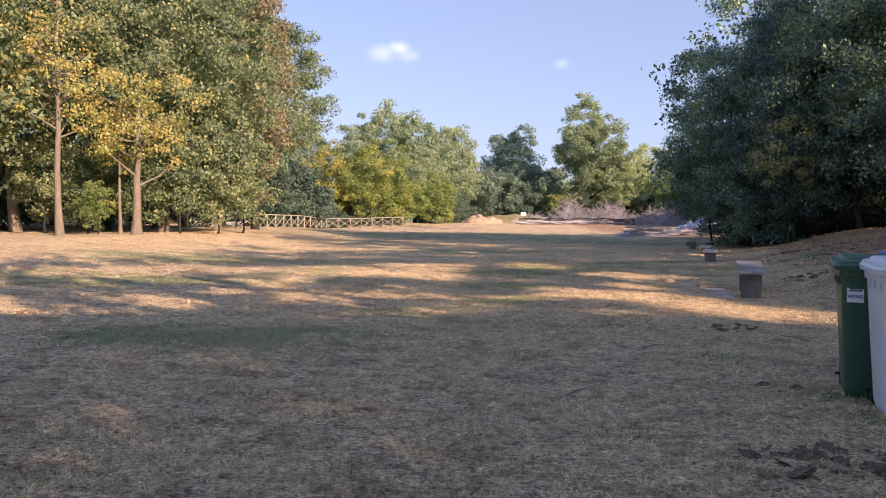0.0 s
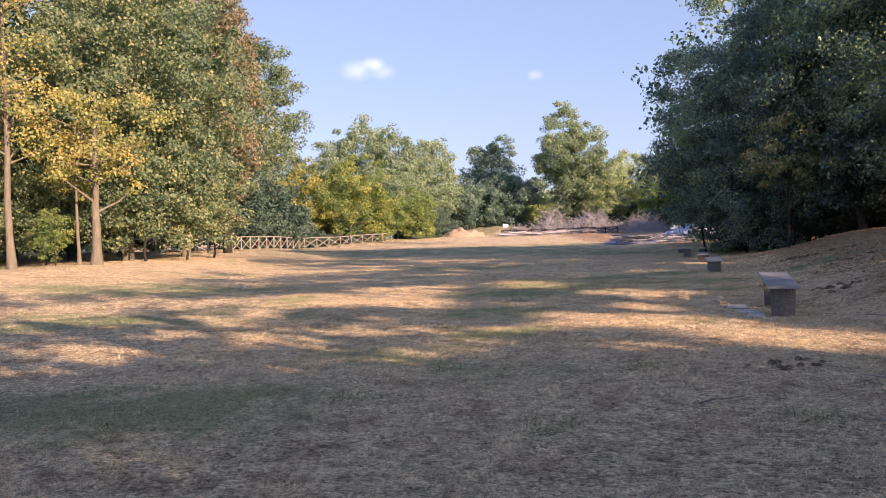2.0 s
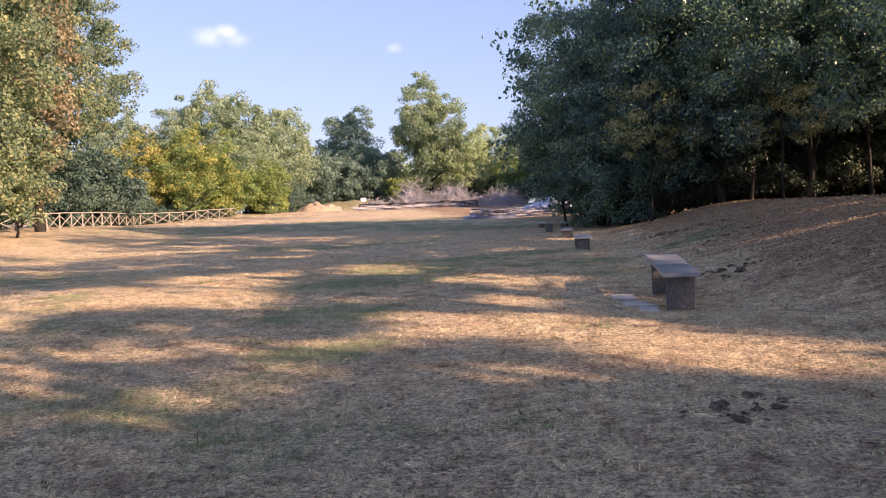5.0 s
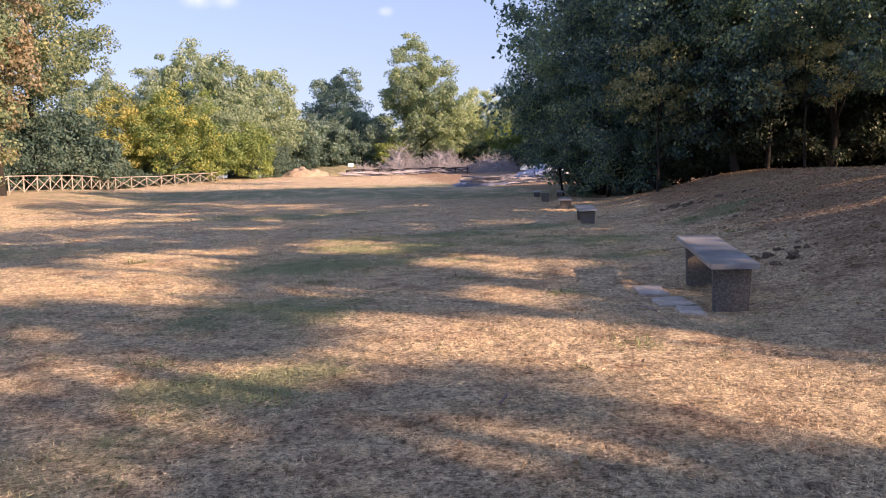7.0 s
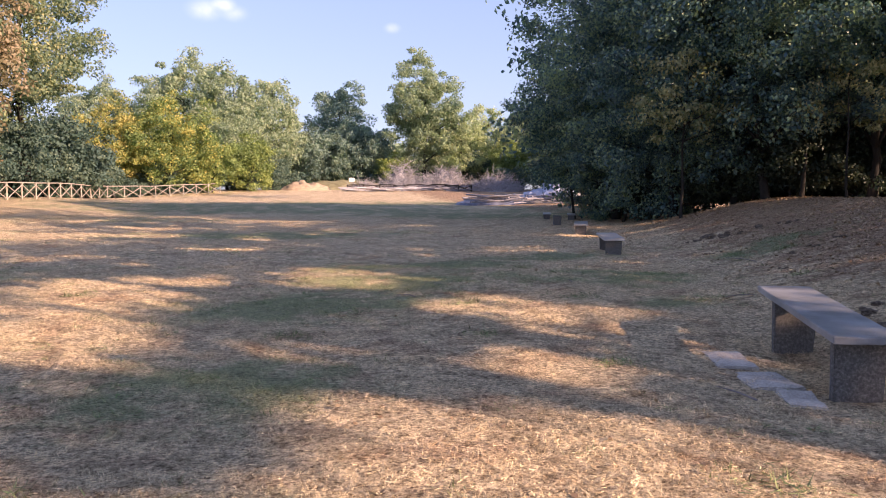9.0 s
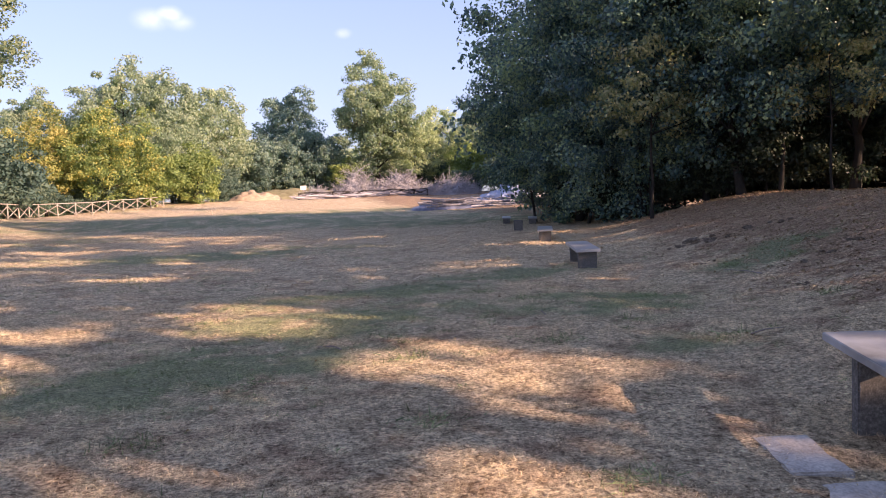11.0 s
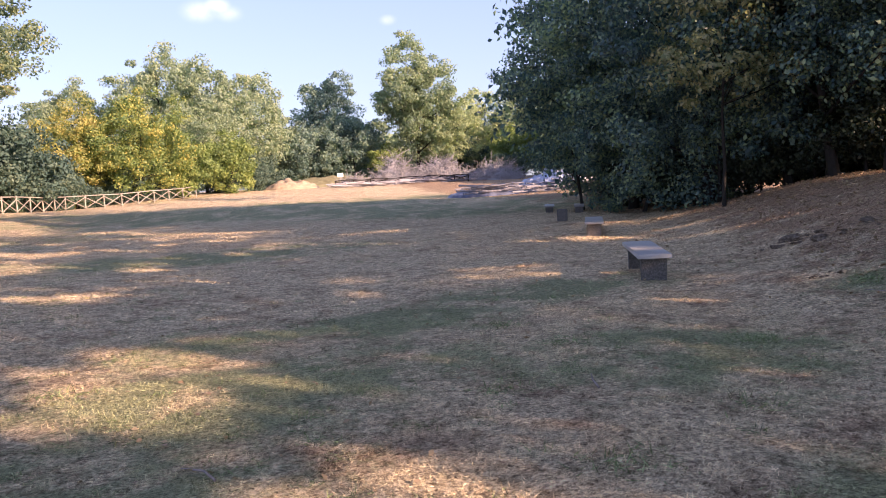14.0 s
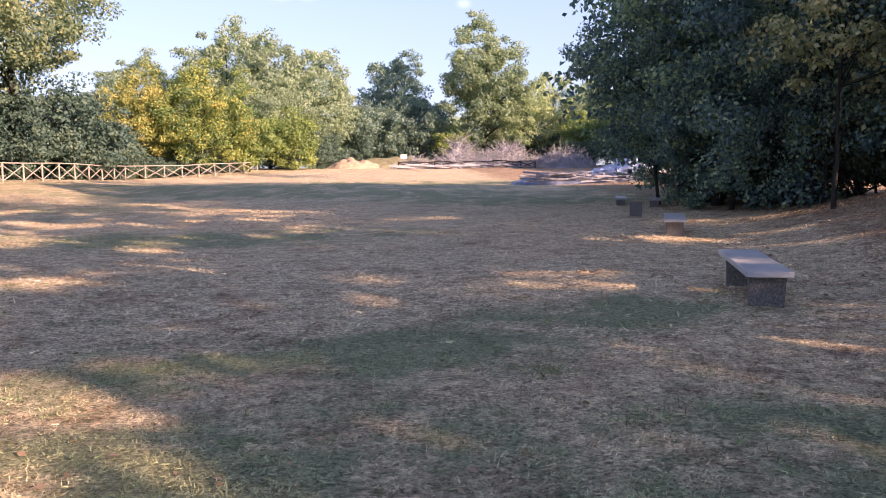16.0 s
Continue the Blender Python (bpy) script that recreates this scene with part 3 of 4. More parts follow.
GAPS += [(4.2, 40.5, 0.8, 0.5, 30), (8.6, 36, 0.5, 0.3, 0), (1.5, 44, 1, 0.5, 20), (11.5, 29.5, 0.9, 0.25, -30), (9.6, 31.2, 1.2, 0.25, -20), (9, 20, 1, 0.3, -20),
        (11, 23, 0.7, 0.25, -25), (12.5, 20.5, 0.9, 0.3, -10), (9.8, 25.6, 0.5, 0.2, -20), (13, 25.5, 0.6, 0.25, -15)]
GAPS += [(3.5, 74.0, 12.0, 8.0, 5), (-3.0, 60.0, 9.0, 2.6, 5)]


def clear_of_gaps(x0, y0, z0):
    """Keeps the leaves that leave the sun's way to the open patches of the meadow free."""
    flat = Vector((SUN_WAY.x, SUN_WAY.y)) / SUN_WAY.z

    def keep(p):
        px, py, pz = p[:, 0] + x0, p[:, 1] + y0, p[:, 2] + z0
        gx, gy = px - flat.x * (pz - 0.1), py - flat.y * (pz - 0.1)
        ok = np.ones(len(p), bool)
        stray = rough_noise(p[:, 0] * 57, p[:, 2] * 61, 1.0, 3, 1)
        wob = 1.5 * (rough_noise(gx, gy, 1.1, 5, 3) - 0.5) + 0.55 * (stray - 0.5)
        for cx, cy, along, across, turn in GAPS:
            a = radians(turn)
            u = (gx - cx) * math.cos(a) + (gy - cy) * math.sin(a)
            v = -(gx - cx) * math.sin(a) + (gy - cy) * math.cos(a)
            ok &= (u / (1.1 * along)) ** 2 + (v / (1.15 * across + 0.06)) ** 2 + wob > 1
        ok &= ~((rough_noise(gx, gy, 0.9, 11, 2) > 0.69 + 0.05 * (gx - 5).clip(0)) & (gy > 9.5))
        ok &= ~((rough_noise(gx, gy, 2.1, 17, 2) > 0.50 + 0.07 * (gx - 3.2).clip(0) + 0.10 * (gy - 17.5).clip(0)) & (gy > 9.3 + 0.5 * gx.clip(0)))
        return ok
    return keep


# trees out of view, placed to block the sun except over GAPS
SHADE_AT = []
rs = random.Random(9)
for row, dist in enumerate((14.5, 19.5, 25.0)):
    for k in range(9):
        a = -24 + k * 5.2 + row * 2.2
        SHADE_AT.append((dist + rs.uniform(-1, 1) + 0.10 * (a + 20), a + rs.uniform(-1, 1), rs.uniform(10.5, 12.5)))
SHADE_AT += [(13.4, 7.6, 10.5), (7.6, 0.8, 9.5), (5.0, -5.0, 11.0), (-2.5, -7.0, 11.5)]
for i, (x, y, h) in enumerate(SHADE_AT):
    if y > 19:
        continue
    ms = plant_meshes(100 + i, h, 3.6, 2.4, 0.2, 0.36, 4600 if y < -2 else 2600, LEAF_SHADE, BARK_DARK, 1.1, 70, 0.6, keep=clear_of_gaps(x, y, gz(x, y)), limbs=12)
    plant("tree", ms, x, y, "unseen broadleaf tree added beside the meadow to shade it", "tree", "trees of the wood beside the path")
for i, (x, y) in enumerate([(17.6, 45.5), (20.6, 51.5), (24.0, 58.0)]):
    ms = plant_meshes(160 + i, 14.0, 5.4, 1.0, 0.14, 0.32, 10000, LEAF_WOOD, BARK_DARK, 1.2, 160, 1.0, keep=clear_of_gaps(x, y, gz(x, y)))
    plant("tree", ms, x, y, "tall broadleaf tree with dense dark green foliage at the wood's edge", "tree", "trees of the wood on the bank")
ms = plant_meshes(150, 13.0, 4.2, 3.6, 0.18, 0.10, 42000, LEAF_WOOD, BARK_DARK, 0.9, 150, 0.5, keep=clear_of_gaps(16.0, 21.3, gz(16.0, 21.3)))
plant("tree", ms, 16.0, 21.3, "broadleaf tree with green foliage standing on the bank", "tree", "trees of the wood beside the path")
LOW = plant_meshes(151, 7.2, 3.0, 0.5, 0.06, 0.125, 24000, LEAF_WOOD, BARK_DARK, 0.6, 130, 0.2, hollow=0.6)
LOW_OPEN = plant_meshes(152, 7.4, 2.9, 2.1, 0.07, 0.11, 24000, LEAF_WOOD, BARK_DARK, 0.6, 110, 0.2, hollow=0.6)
# added sparse tree; its pale colour imitates a sunlit patch of the wood
GLINT_TREE = plant_meshes(153, 5.6, 1.8, 1.9, 0.05, 0.13, 2600, LEAF_GLINT, BARK_DARK, 0.45, 34, 0.3, limbs=14, fill=0.0)
plant("young_tree", GLINT_TREE, 14.5, 32.5, "added slim young tree whose pale leaves stand for sunlit foliage", "tree", "young trees in the wood", 30, 1.0)
plant("young_tree", GLINT_TREE, 17.4, 28.6, "added slim young tree whose pale leaves stand for sunlit foliage", "tree", "young trees in the wood", 150, 0.75)
for x, y, rz, k in [(14.6, 41.6, 40, 1.0), (15.2, 38.2, 160, 0.9), (15.9, 35.0, 80, 0.85), (17.6, 30.8, 200, 0.9), (20.9, 28.6, 300, 1.0), (24.6, 27.6, 20, 1.05), (28.4, 26.0, 120, 1.05)]:
    plant("young_tree", LOW if x < 17 else LOW_OPEN, x, y, "young tree with low dark branches hanging over the bank", "tree", "young trees in the wood", rz, k)
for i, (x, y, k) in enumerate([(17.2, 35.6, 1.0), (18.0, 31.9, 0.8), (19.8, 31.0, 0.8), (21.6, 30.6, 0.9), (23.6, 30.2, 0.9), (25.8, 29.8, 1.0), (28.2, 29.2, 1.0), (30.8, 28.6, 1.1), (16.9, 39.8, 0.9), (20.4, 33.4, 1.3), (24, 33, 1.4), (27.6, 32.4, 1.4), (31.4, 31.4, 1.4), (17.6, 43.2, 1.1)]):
    plant("bush", UNDER[(i + 1) % 2], x, y, "green undergrowth bush beneath the trees, its leaves darkened for shade", "bush", "undergrowth of the wood", i * 59 % 360, k)


# ---- trees on the other side of the meadow ----
L1 = plant_meshes(41, 16.5, 4.9, 0.7, 0.22, 0.19, 36000, LEAF_OAK, BARK_LIGHT, 0.85, 190, 0.7, hollow=0.6)
L2 = plant_meshes(42, 21.0, 5.5, 0.9, 0.28, 0.25, 33000, LEAF_OAK, BARK_LIGHT, 1.1, 190, 0.7, hollow=0.6)
L2H = plant_meshes(50, 20.0, 5.9, 2.8, 0.28, 0.22, 30000, LEAF_OAK, BARK_DARK, 1.0, 170, 0.6, hollow=0.6)
L1B = plant_meshes(47, 16.5, 4.9, 1.5, 0.22, 0.32, 12000, LEAF_OAK, BARK_LIGHT, 1.0, 110, 0.7)
L2B = plant_meshes(48, 21.0, 5.5, 0.9, 0.28, 0.42, 12000, LEAF_OAK, BARK_LIGHT, 1.3, 120, 0.7)
L3 = plant_meshes(43, 19.0, 3.0, 1.2, 0.22, 0.22, 19000, LEAF_BROWN, BARK_DARK, 0.8, 120, 0.6)
L4 = plant_meshes(44, 14.0, 2.3, 3.2, 0.15, 0.15, 2600, LEAF_YELLOW, BARK_LIGHT, 0.5, 60, 0.6, limbs=60)
L5 = plant_meshes(45, 8.2, 3.1, 2.6, 0.21, 0.15, 5200, LEAF_YELLOW, BARK_LIGHT, 0.6, 46, 0.9, fill=0.05)
for ms, x, y, s, lab, cat in [
        (L4, -16.1, 33.0, 1.0, "slender pale trunk with bare side branches and sparse yellow leaves", "tree"),
        (L4, -19.4, 33.6, 0.9, "slender pale trunk with bare side branches and sparse yellow leaves", "tree"),
        (L5, -13.6, 34.8, 1.0, "stout pale trunk with a yellowing low crown in the sun", "tree"),
        (L1, -14.3, 40.0, 1.0, "tall sunlit oak with green and yellowing leaves", "tree"),
        (L1B, -21.0, 38.5, 1.05, "tall sunlit oak with green and yellowing leaves", "tree"),
        (L1B, -20.5, 33.0, 0.95, "tall sunlit oak with green and yellowing leaves", "tree"),
        (L2, -17.6, 48.0, 0.95, "tall sunlit oak with green and yellowing leaves", "tree"),
        (L2H, -16.6, 58.0, 1.05, "tall sunlit oak with green and yellowing leaves", "tree"),
        (L3, -12.4, 51.5, 1.0, "tall tree with brown withered leaves", "tree"),
        (L2H, -14.0, 65.0, 0.98, "tall dark green oak above the fence", "tree"),
        (L2B, -24.0, 56.0, 1.0, "tall sunlit oak with green and yellowing leaves", "tree"),
        (L1B, -26.5, 45.0, 1.1, "tall sunlit oak with green and yellowing leaves", "tree"),
        (L1B, -28.5, 37.0, 1.1, "tall sunlit oak with green and yellowing leaves", "tree"),
        (L2B, -22.5, 67.0, 1.0, "tall dark green oak above the fence", "tree"),
        (L1, -12.6, 43.5, 0.9, "tall sunlit oak with green and yellowing leaves", "tree"),
        (L2B, -31.0, 52.0, 1.0, "tall sunlit oak with green and yellowing leaves", "tree")]:
    plant("tree", ms, x, y, lab, cat, "trees along the fence side", (x * 37) % 360, s)
THIN = plant_meshes(46, 8.0, 1.1, 4.0, 0.10, 0.18, 900, LEAF_YELLOW, BARK_LIGHT, 0.5, 16, limbs=8)
for x, y, s in [(-14.35, 34.9, 0.8), (-22.4, 36.0, 0.9)]:
    plant("young_tree", THIN, x, y, "slim young tree with a pale stem and few yellow leaves", "tree", "young trees along the fence side", x * 50 % 360, s)

OAK_LOW = [plant_meshes(48, 5.4, 2.5, 0.7, 0.06, 0.17, 8500, LEAF_OAK, BARK_DARK, 0.6, 70, 0.3, limbs=12),
           plant_meshes(49, 4.6, 1.9, 0.5, 0.05, 0.15, 5000, LEAF_HALF, BARK_DARK, 0.5, 50, 0.3, limbs=12)]
for x, y, s, k in [(-12.9, 38.6, 1.0, 0), (-11.7, 40.6, 0.95, 0), (-14.9, 38.0, 0.9, 0), (-11.2, 43.6, 1.0, 0), (-17.0, 37.4, 0.8, 0), (-15.35, 34.9, 0.52, 1), (-19.0, 37.5, 0.9, 0)]:
    plant("bush", OAK_LOW[k], x, y, "leafy young oak growth below the tall trees" if k == 0 else "small sapling with yellow-green leaves between trunks", "bush", "young growth below the oaks", x * 71 % 360, s)
BUSH_D = [plant_meshes(51, 6.3, 3.6, 0.0, 0.08, 0.24, 8000, LEAF_BUSH, BARK_DARK, 0.7, 100, 0.3, limbs=14),
          plant_meshes(52, 4.2, 3.0, 0.0, 0.07, 0.23, 6000, LEAF_BUSH, BARK_DARK, 0.6, 80, 0.3, limbs=14)]
for i, (x, y, s) in enumerate([(-16.8, 72, 1.05), (-13.2, 73.5, 0.9), (-18.5, 62, 1.0), (-20.5, 55, 1.0), (-17.2, 53.5, 0.6), (-23, 50, 1.1), (-25.5, 43, 1.1),
                               (-21.5, 43.5, 0.9), (-19, 44, 0.6), (-28, 37, 1.1), (-16.5, 66, 0.9), (-30, 41, 1.2), (-24, 39.5, 0.7), (-15.9, 60, 0.85), (-15.2, 64, 0.95), (-14.6, 68, 1.0), (-16.4, 56.5, 0.8), (-35, 44, 1.4), (-33, 36, 1.3), (-30, 60, 1.5), (-26, 66, 1.4), (-22, 74, 1.3)]):
    plant("bush", BUSH_D[i % 2], x, y, "dense dark green bush behind the pole fence", "bush", "bushes behind the fence", i * 81 % 360, s)

for i, (x, y, s) in enumerate([(-13.6, 71.5, 1.15), (-13.2, 77, 0.95), (-13.8, 80.5, 0.8), (-10.9, 82.5, 0.55), (-9.3, 86.5, 0.55), (-6.6, 88.8, 0.5), (-5.0, 91.5, 0.6),
                               (-2.0, 97, 0.7), (0.8, 99, 0.7), (2.5, 104, 0.8), (1.0, 108, 0.9), (5.5, 112, 0.7), (10, 115, 0.8), (16, 114, 0.8), (19.2, 112, 0.7), (24, 112, 0.9),
                               (28, 110, 0.9), (30, 100, 0.8), (33, 95, 0.8), (-17, 79, 1.1), (-19, 84, 1.2), (-17, 92, 1.3), (-12, 96, 1.3), (-7, 99, 1.2)]):
    plant("bush", BUSH_D[i % 2], x, y, "low dense dark green bush at the meadow's edge", "bush", "bushes behind the fence", i * 53 % 360, s, sink=0.3)

B_Y = plant_meshes(61, 9.2, 4.0, 0.0, 0.12, 0.21, 22000, LEAF_GOLD, BARK_DARK, 0.75, 170, 0.3, hollow=0.75)
B_Y2 = plant_meshes(62, 9.9, 4.9, 0.0, 0.13, 0.21, 32000, LEAF_HALF, BARK_DARK, 0.8, 230, 0.3, hollow=0.8)
B_G = plant_meshes(63, 5.6, 3.0, 0.1, 0.09, 0.22, 10000, LEAF_BRIGHT, BARK_DARK, 0.7, 90, 0.4, hollow=0.7)
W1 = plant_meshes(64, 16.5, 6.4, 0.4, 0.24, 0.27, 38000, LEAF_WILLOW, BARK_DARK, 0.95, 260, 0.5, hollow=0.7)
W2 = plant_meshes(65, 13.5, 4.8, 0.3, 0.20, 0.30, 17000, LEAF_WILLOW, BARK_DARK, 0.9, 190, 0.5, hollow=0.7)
D1 = plant_meshes(66, 8.6, 4.4, 0.1, 0.16, 0.28, 16000, LEAF_FAR_HAZED, BARK_DARK, 0.85, 170, 0.4, hollow=0.7)
D2 = plant_meshes(71, 15.0, 4.4, 0.2, 0.20, 0.28, 26000, LEAF_FAR_HAZED, BARK_DARK, 0.9, 220, 0.4, hollow=0.7)
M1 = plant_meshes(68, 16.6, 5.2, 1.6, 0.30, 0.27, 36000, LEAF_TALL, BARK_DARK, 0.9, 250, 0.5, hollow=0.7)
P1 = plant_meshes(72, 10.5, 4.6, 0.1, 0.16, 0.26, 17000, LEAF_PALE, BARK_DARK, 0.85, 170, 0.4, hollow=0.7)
FAR = [(B_Y, -13.0, 86, 1.0, "bush", "broad bush with yellow and green leaves behind the fence"),
       (B_Y2, -8.2, 87, 1.0, "bush", "broad bush with yellow and green leaves behind the fence"),
       (B_G, -4.4, 90, 1.05, "bush", "bright green bush beside the end of the fence"),
       (B_G, -0.9, 95, 1.1, "bush", "bright green bush at the far end of the meadow"),
       (W2, -3.5, 100, 0.75, "tree", "green tree, greyed for haze, at the far end of the meadow"),
       (W1, -9.3, 110, 1.08, "tree", "broad green tree, greyed for haze, behind the bushes"),
       (W2, -3.0, 108, 1.15, "tree", "green tree, greyed for haze, behind the bushes"),
       (W2, 1.4, 113, 1.07, "tree", "green tree, greyed for haze, behind the bushes"),
       (W2, 4.8, 122, 0.75, "tree", "green tree, greyed for haze, at the far end of the meadow"),
       (W1, -20, 112, 0.9, "tree", "broad green tree, greyed for haze, behind the bushes"),
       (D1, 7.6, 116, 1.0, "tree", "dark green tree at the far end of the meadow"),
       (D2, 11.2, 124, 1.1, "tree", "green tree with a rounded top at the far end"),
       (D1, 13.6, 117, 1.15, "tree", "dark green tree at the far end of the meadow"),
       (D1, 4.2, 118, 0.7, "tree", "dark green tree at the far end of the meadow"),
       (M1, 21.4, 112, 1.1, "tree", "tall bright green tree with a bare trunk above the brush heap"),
       (B_G, 17.4, 112, 0.9, "bush", "bright green bush below the tall tree"),
       (P1, 31.6, 117, 1.12, "tree", "yellow-green tree, paled for haze, behind the brush heap"),
       (P1, 26.4, 110, 1.0, "tree", "yellow-green tree, paled for haze, behind the brush heap"),
       (W2, 35.5, 116, 0.85, "tree", "green tree, greyed for haze, at the far end of the meadow"),
       (D2, 40.5, 112, 0.8, "tree", "green tree with a rounded top at the far end"),
       (B_G, 31.5, 104, 1.1, "bush", "yellow-green bush behind the brush heap"),
       (W2, 34.0, 107, 0.75, "tree", "green tree, greyed for haze, at the far end of the meadow"),
       (D1, 38.5, 105, 1.0, "tree", "dark green tree at the far end of the meadow"),
       (B_G, 36.0, 99, 1.2, "bush", "yellow-green bush behind the brush heap"),
       (B_G, 40.0, 92, 1.3, "bush", "bright green bush beside the wood"),
       (D1, 44.0, 98, 1.0, "tree", "dark green tree at the far end of the meadow"),
       (B_G, 34.0, 86, 0.9, "bush", "bright green bush beside the wood")]
for i, (ms, x, y, s, kind, lab) in enumerate(FAR):
    plant(kind, ms, x, y, lab, kind, "far trees and bushes", i * 97 % 360, s)
ROW = [plant_meshes(81, 9.5, 5.0, 0.0, 0.15, 0.85, 2200, LEAF_WILLOW, BARK_DARK, 1.5, 60, 0.4, limbs=6),
       plant_meshes(82, 8.5, 5.0, 0.0, 0.15, 0.85, 2200, LEAF_OAK, BARK_DARK, 1.5, 60, 0.4, limbs=6)]
rs = random.Random(12)
for i in range(30):
    x = -72 + i * 5.2 + rs.uniform(-1, 1)
    plant("tree", ROW[i % 2], x, 134 + rs.uniform(-4, 6), "distant tree in the row that closes the meadow", "tree", "distant tree row", rs.uniform(0, 360), rs.uniform(0.7, 1.0))
for i in range(12):
    plant("tree", ROW[i % 2], -40 + rs.uniform(-2, 2), 30 + i * 8, "distant tree in the row that closes the meadow", "tree", "distant tree row", rs.uniform(0, 360), rs.uniform(0.8, 1.1))
for i in range(7):
    plant("tree", ROW[i % 2], 40 + rs.uniform(-2, 2), 60 + i * 8, "distant tree in the row that closes the meadow", "tree", "distant tree row", rs.uniform(0, 360), rs.uniform(0.8, 1.1))


# ---- benches ----
def bm_part(name, bm, mat, parent, label="", smooth_it=False):
    me = bpy.data.meshes.new(name)
    bm.to_mesh(me)
    bm.free()
    me.materials.append(mat)
    if smooth_it:
        me.polygons.foreach_set("use_smooth", np.ones(len(me.polygons), bool))
    return part(name, me, parent, label)


def bm_box(size, centre=(0, 0, 0), bevel=0.01, taper=1.0, rough=0.0, cuts=0, seed=1):
    bm = bmesh.new()
    bmesh.ops.create_cube(bm, size=1)
    for v in bm.verts:
        k = taper if v.co.z < 0 else 1
        v.co = Vector((v.co.x * size[0] * k, v.co.y * size[1] * (1 if taper == 1 else (1 + k) / 2), v.co.z * size[2]))
    if bevel:
        bmesh.ops.bevel(bm, geom=list(bm.edges), offset=bevel, segments=2, affect="EDGES")
    if cuts:
        bmesh.ops.subdivide_edges(bm, edges=[e for e in bm.edges if e.calc_length() > 0.15], cuts=cuts, use_grid_fill=True)
    if rough:
        for v in bm.verts:
            v.co += noise.noise_vector(v.co * 9 + Vector((seed, 0, 0))) * rough
    bmesh.ops.translate(bm, vec=centre, verts=bm.verts)
    return bm


def make_bench():
    b = thing("bench", 0, 0, 0, "", "bench")
    bm_part("seat", bm_box((0.47, 1.96, 0.055), (0, 0, 0.40), 0.006, rough=0.004, cuts=5), SEAT_STONE, b, "smooth dark grey slab")
    for k, y in enumerate((-0.82, 0.62)):
        bm_part("leg", bm_box((0.37, 0.10, 0.70), (0, y, 0.02), 0.01, 0.86, rough=0.004, cuts=3, seed=k + 3), LEG_STONE, b, "rough mottled concrete")
    return b


BENCHES = [(6.04, 15.5, -20.0, "low grey concrete bench beside worn slabs in dry grass"),
           (8.69, 25.25, -19.0, "low grey concrete bench in dry grass below the bank"),
           (11.15, 32.7, -23.0, "low grey concrete bench in the shade near the trees"),
           (14.25, 41.2, -22.0, "low concrete bench in deep shade beneath the trees"),
           (13.5, 42.2, -20.0, "low concrete bench in deep shade beneath the trees")]
first = make_bench()
for i, (x, y, rz, lab) in enumerate(BENCHES):
    p = pose(x, y, gz(x, y) + (0.12, -0.07, -0.08, -0.14, -0.14)[i], 3.5 if i == 0 else 0.5, 0, rz)
    if i == 0:
        b = first
        b.matrix_basis = p
    else:
        b = copy_thing(first, p)
        b.scale = (0.9, 0.92, 1.0) if i < 3 else (0.75, 0.75, 0.9)
    # these two seats get the lighter colour that imitates reflected sky
    if i in (1, 2):
        top = next(c for c in b.children if c.name.startswith("seat"))
        top.data = top.data.copy()
        top.data.materials[0] = SKYLIT_SLAB
        tagged(top, "grey slab paled for the sky's reflection")
    tagged(b, lab, "bench", "concrete benches along the meadow")

for x, y, rz, w, ln in ((5.52, 15.95, -18, 0.34, 0.6), (5.42, 15.3, -12, 0.42, 0.5), (5.36, 14.8, -24, 0.26, 0.45)):
    slab = thing("paving_slab", x, y, gz(x, y), "pale worn concrete slab sunk into the grass beside a bench", "paving slab", "sunken slabs", rz)
    bm_part("slab", bm_box((w, ln, 0.10), (0, 0, -0.028), 0.012, rough=0.015, cuts=5), CONCRETE, slab)
st = thing("stone_block", 12.0, 37.0, gz(12.0, 37.0), "small weathered concrete block standing near the trees", "block", rz=-15)
bm_part("block", bm_box((0.3, 0.3, 0.5), (0, 0, 0.1), 0.02, 0.9, rough=0.01, cuts=3), LEG_STONE, st)


# ---- wheeled bins ----
def bin_body():
    """A tapering body with a rolled rim and a flat front."""
    bm = bmesh.new()
    rings = [(0.0, 0.40, 0.46), (0.05, 0.43, 0.50), (0.55, 0.49, 0.60), (0.93, 0.53, 0.68), (0.935, 0.56, 0.71), (0.99, 0.565, 0.715), (0.99, 0.53, 0.68), (0.9, 0.5, 0.64)]
    prev = None
    for z, w, d in rings:
        ring = []
        r = 0.06
        for cx, cy, a0 in ((1, 1, 0), (-1, 1, 90), (-1, -1, 180), (1, -1, 270)):
            for k in range(4):
                a = radians(a0 + k * 30)
                ring.append(bm.verts.new((cx * (w / 2 - r) + r * math.cos(a), cy * (d / 2 - r) + r * math.sin(a), z)))
        if prev:
            for i in range(len(ring)):
                j = (i + 1) % len(ring)
                bm.faces.new((prev[i], prev[j], ring[j], ring[i]))
        else:
            bm.faces.new(list(reversed(ring)))
        prev = ring
    return bm


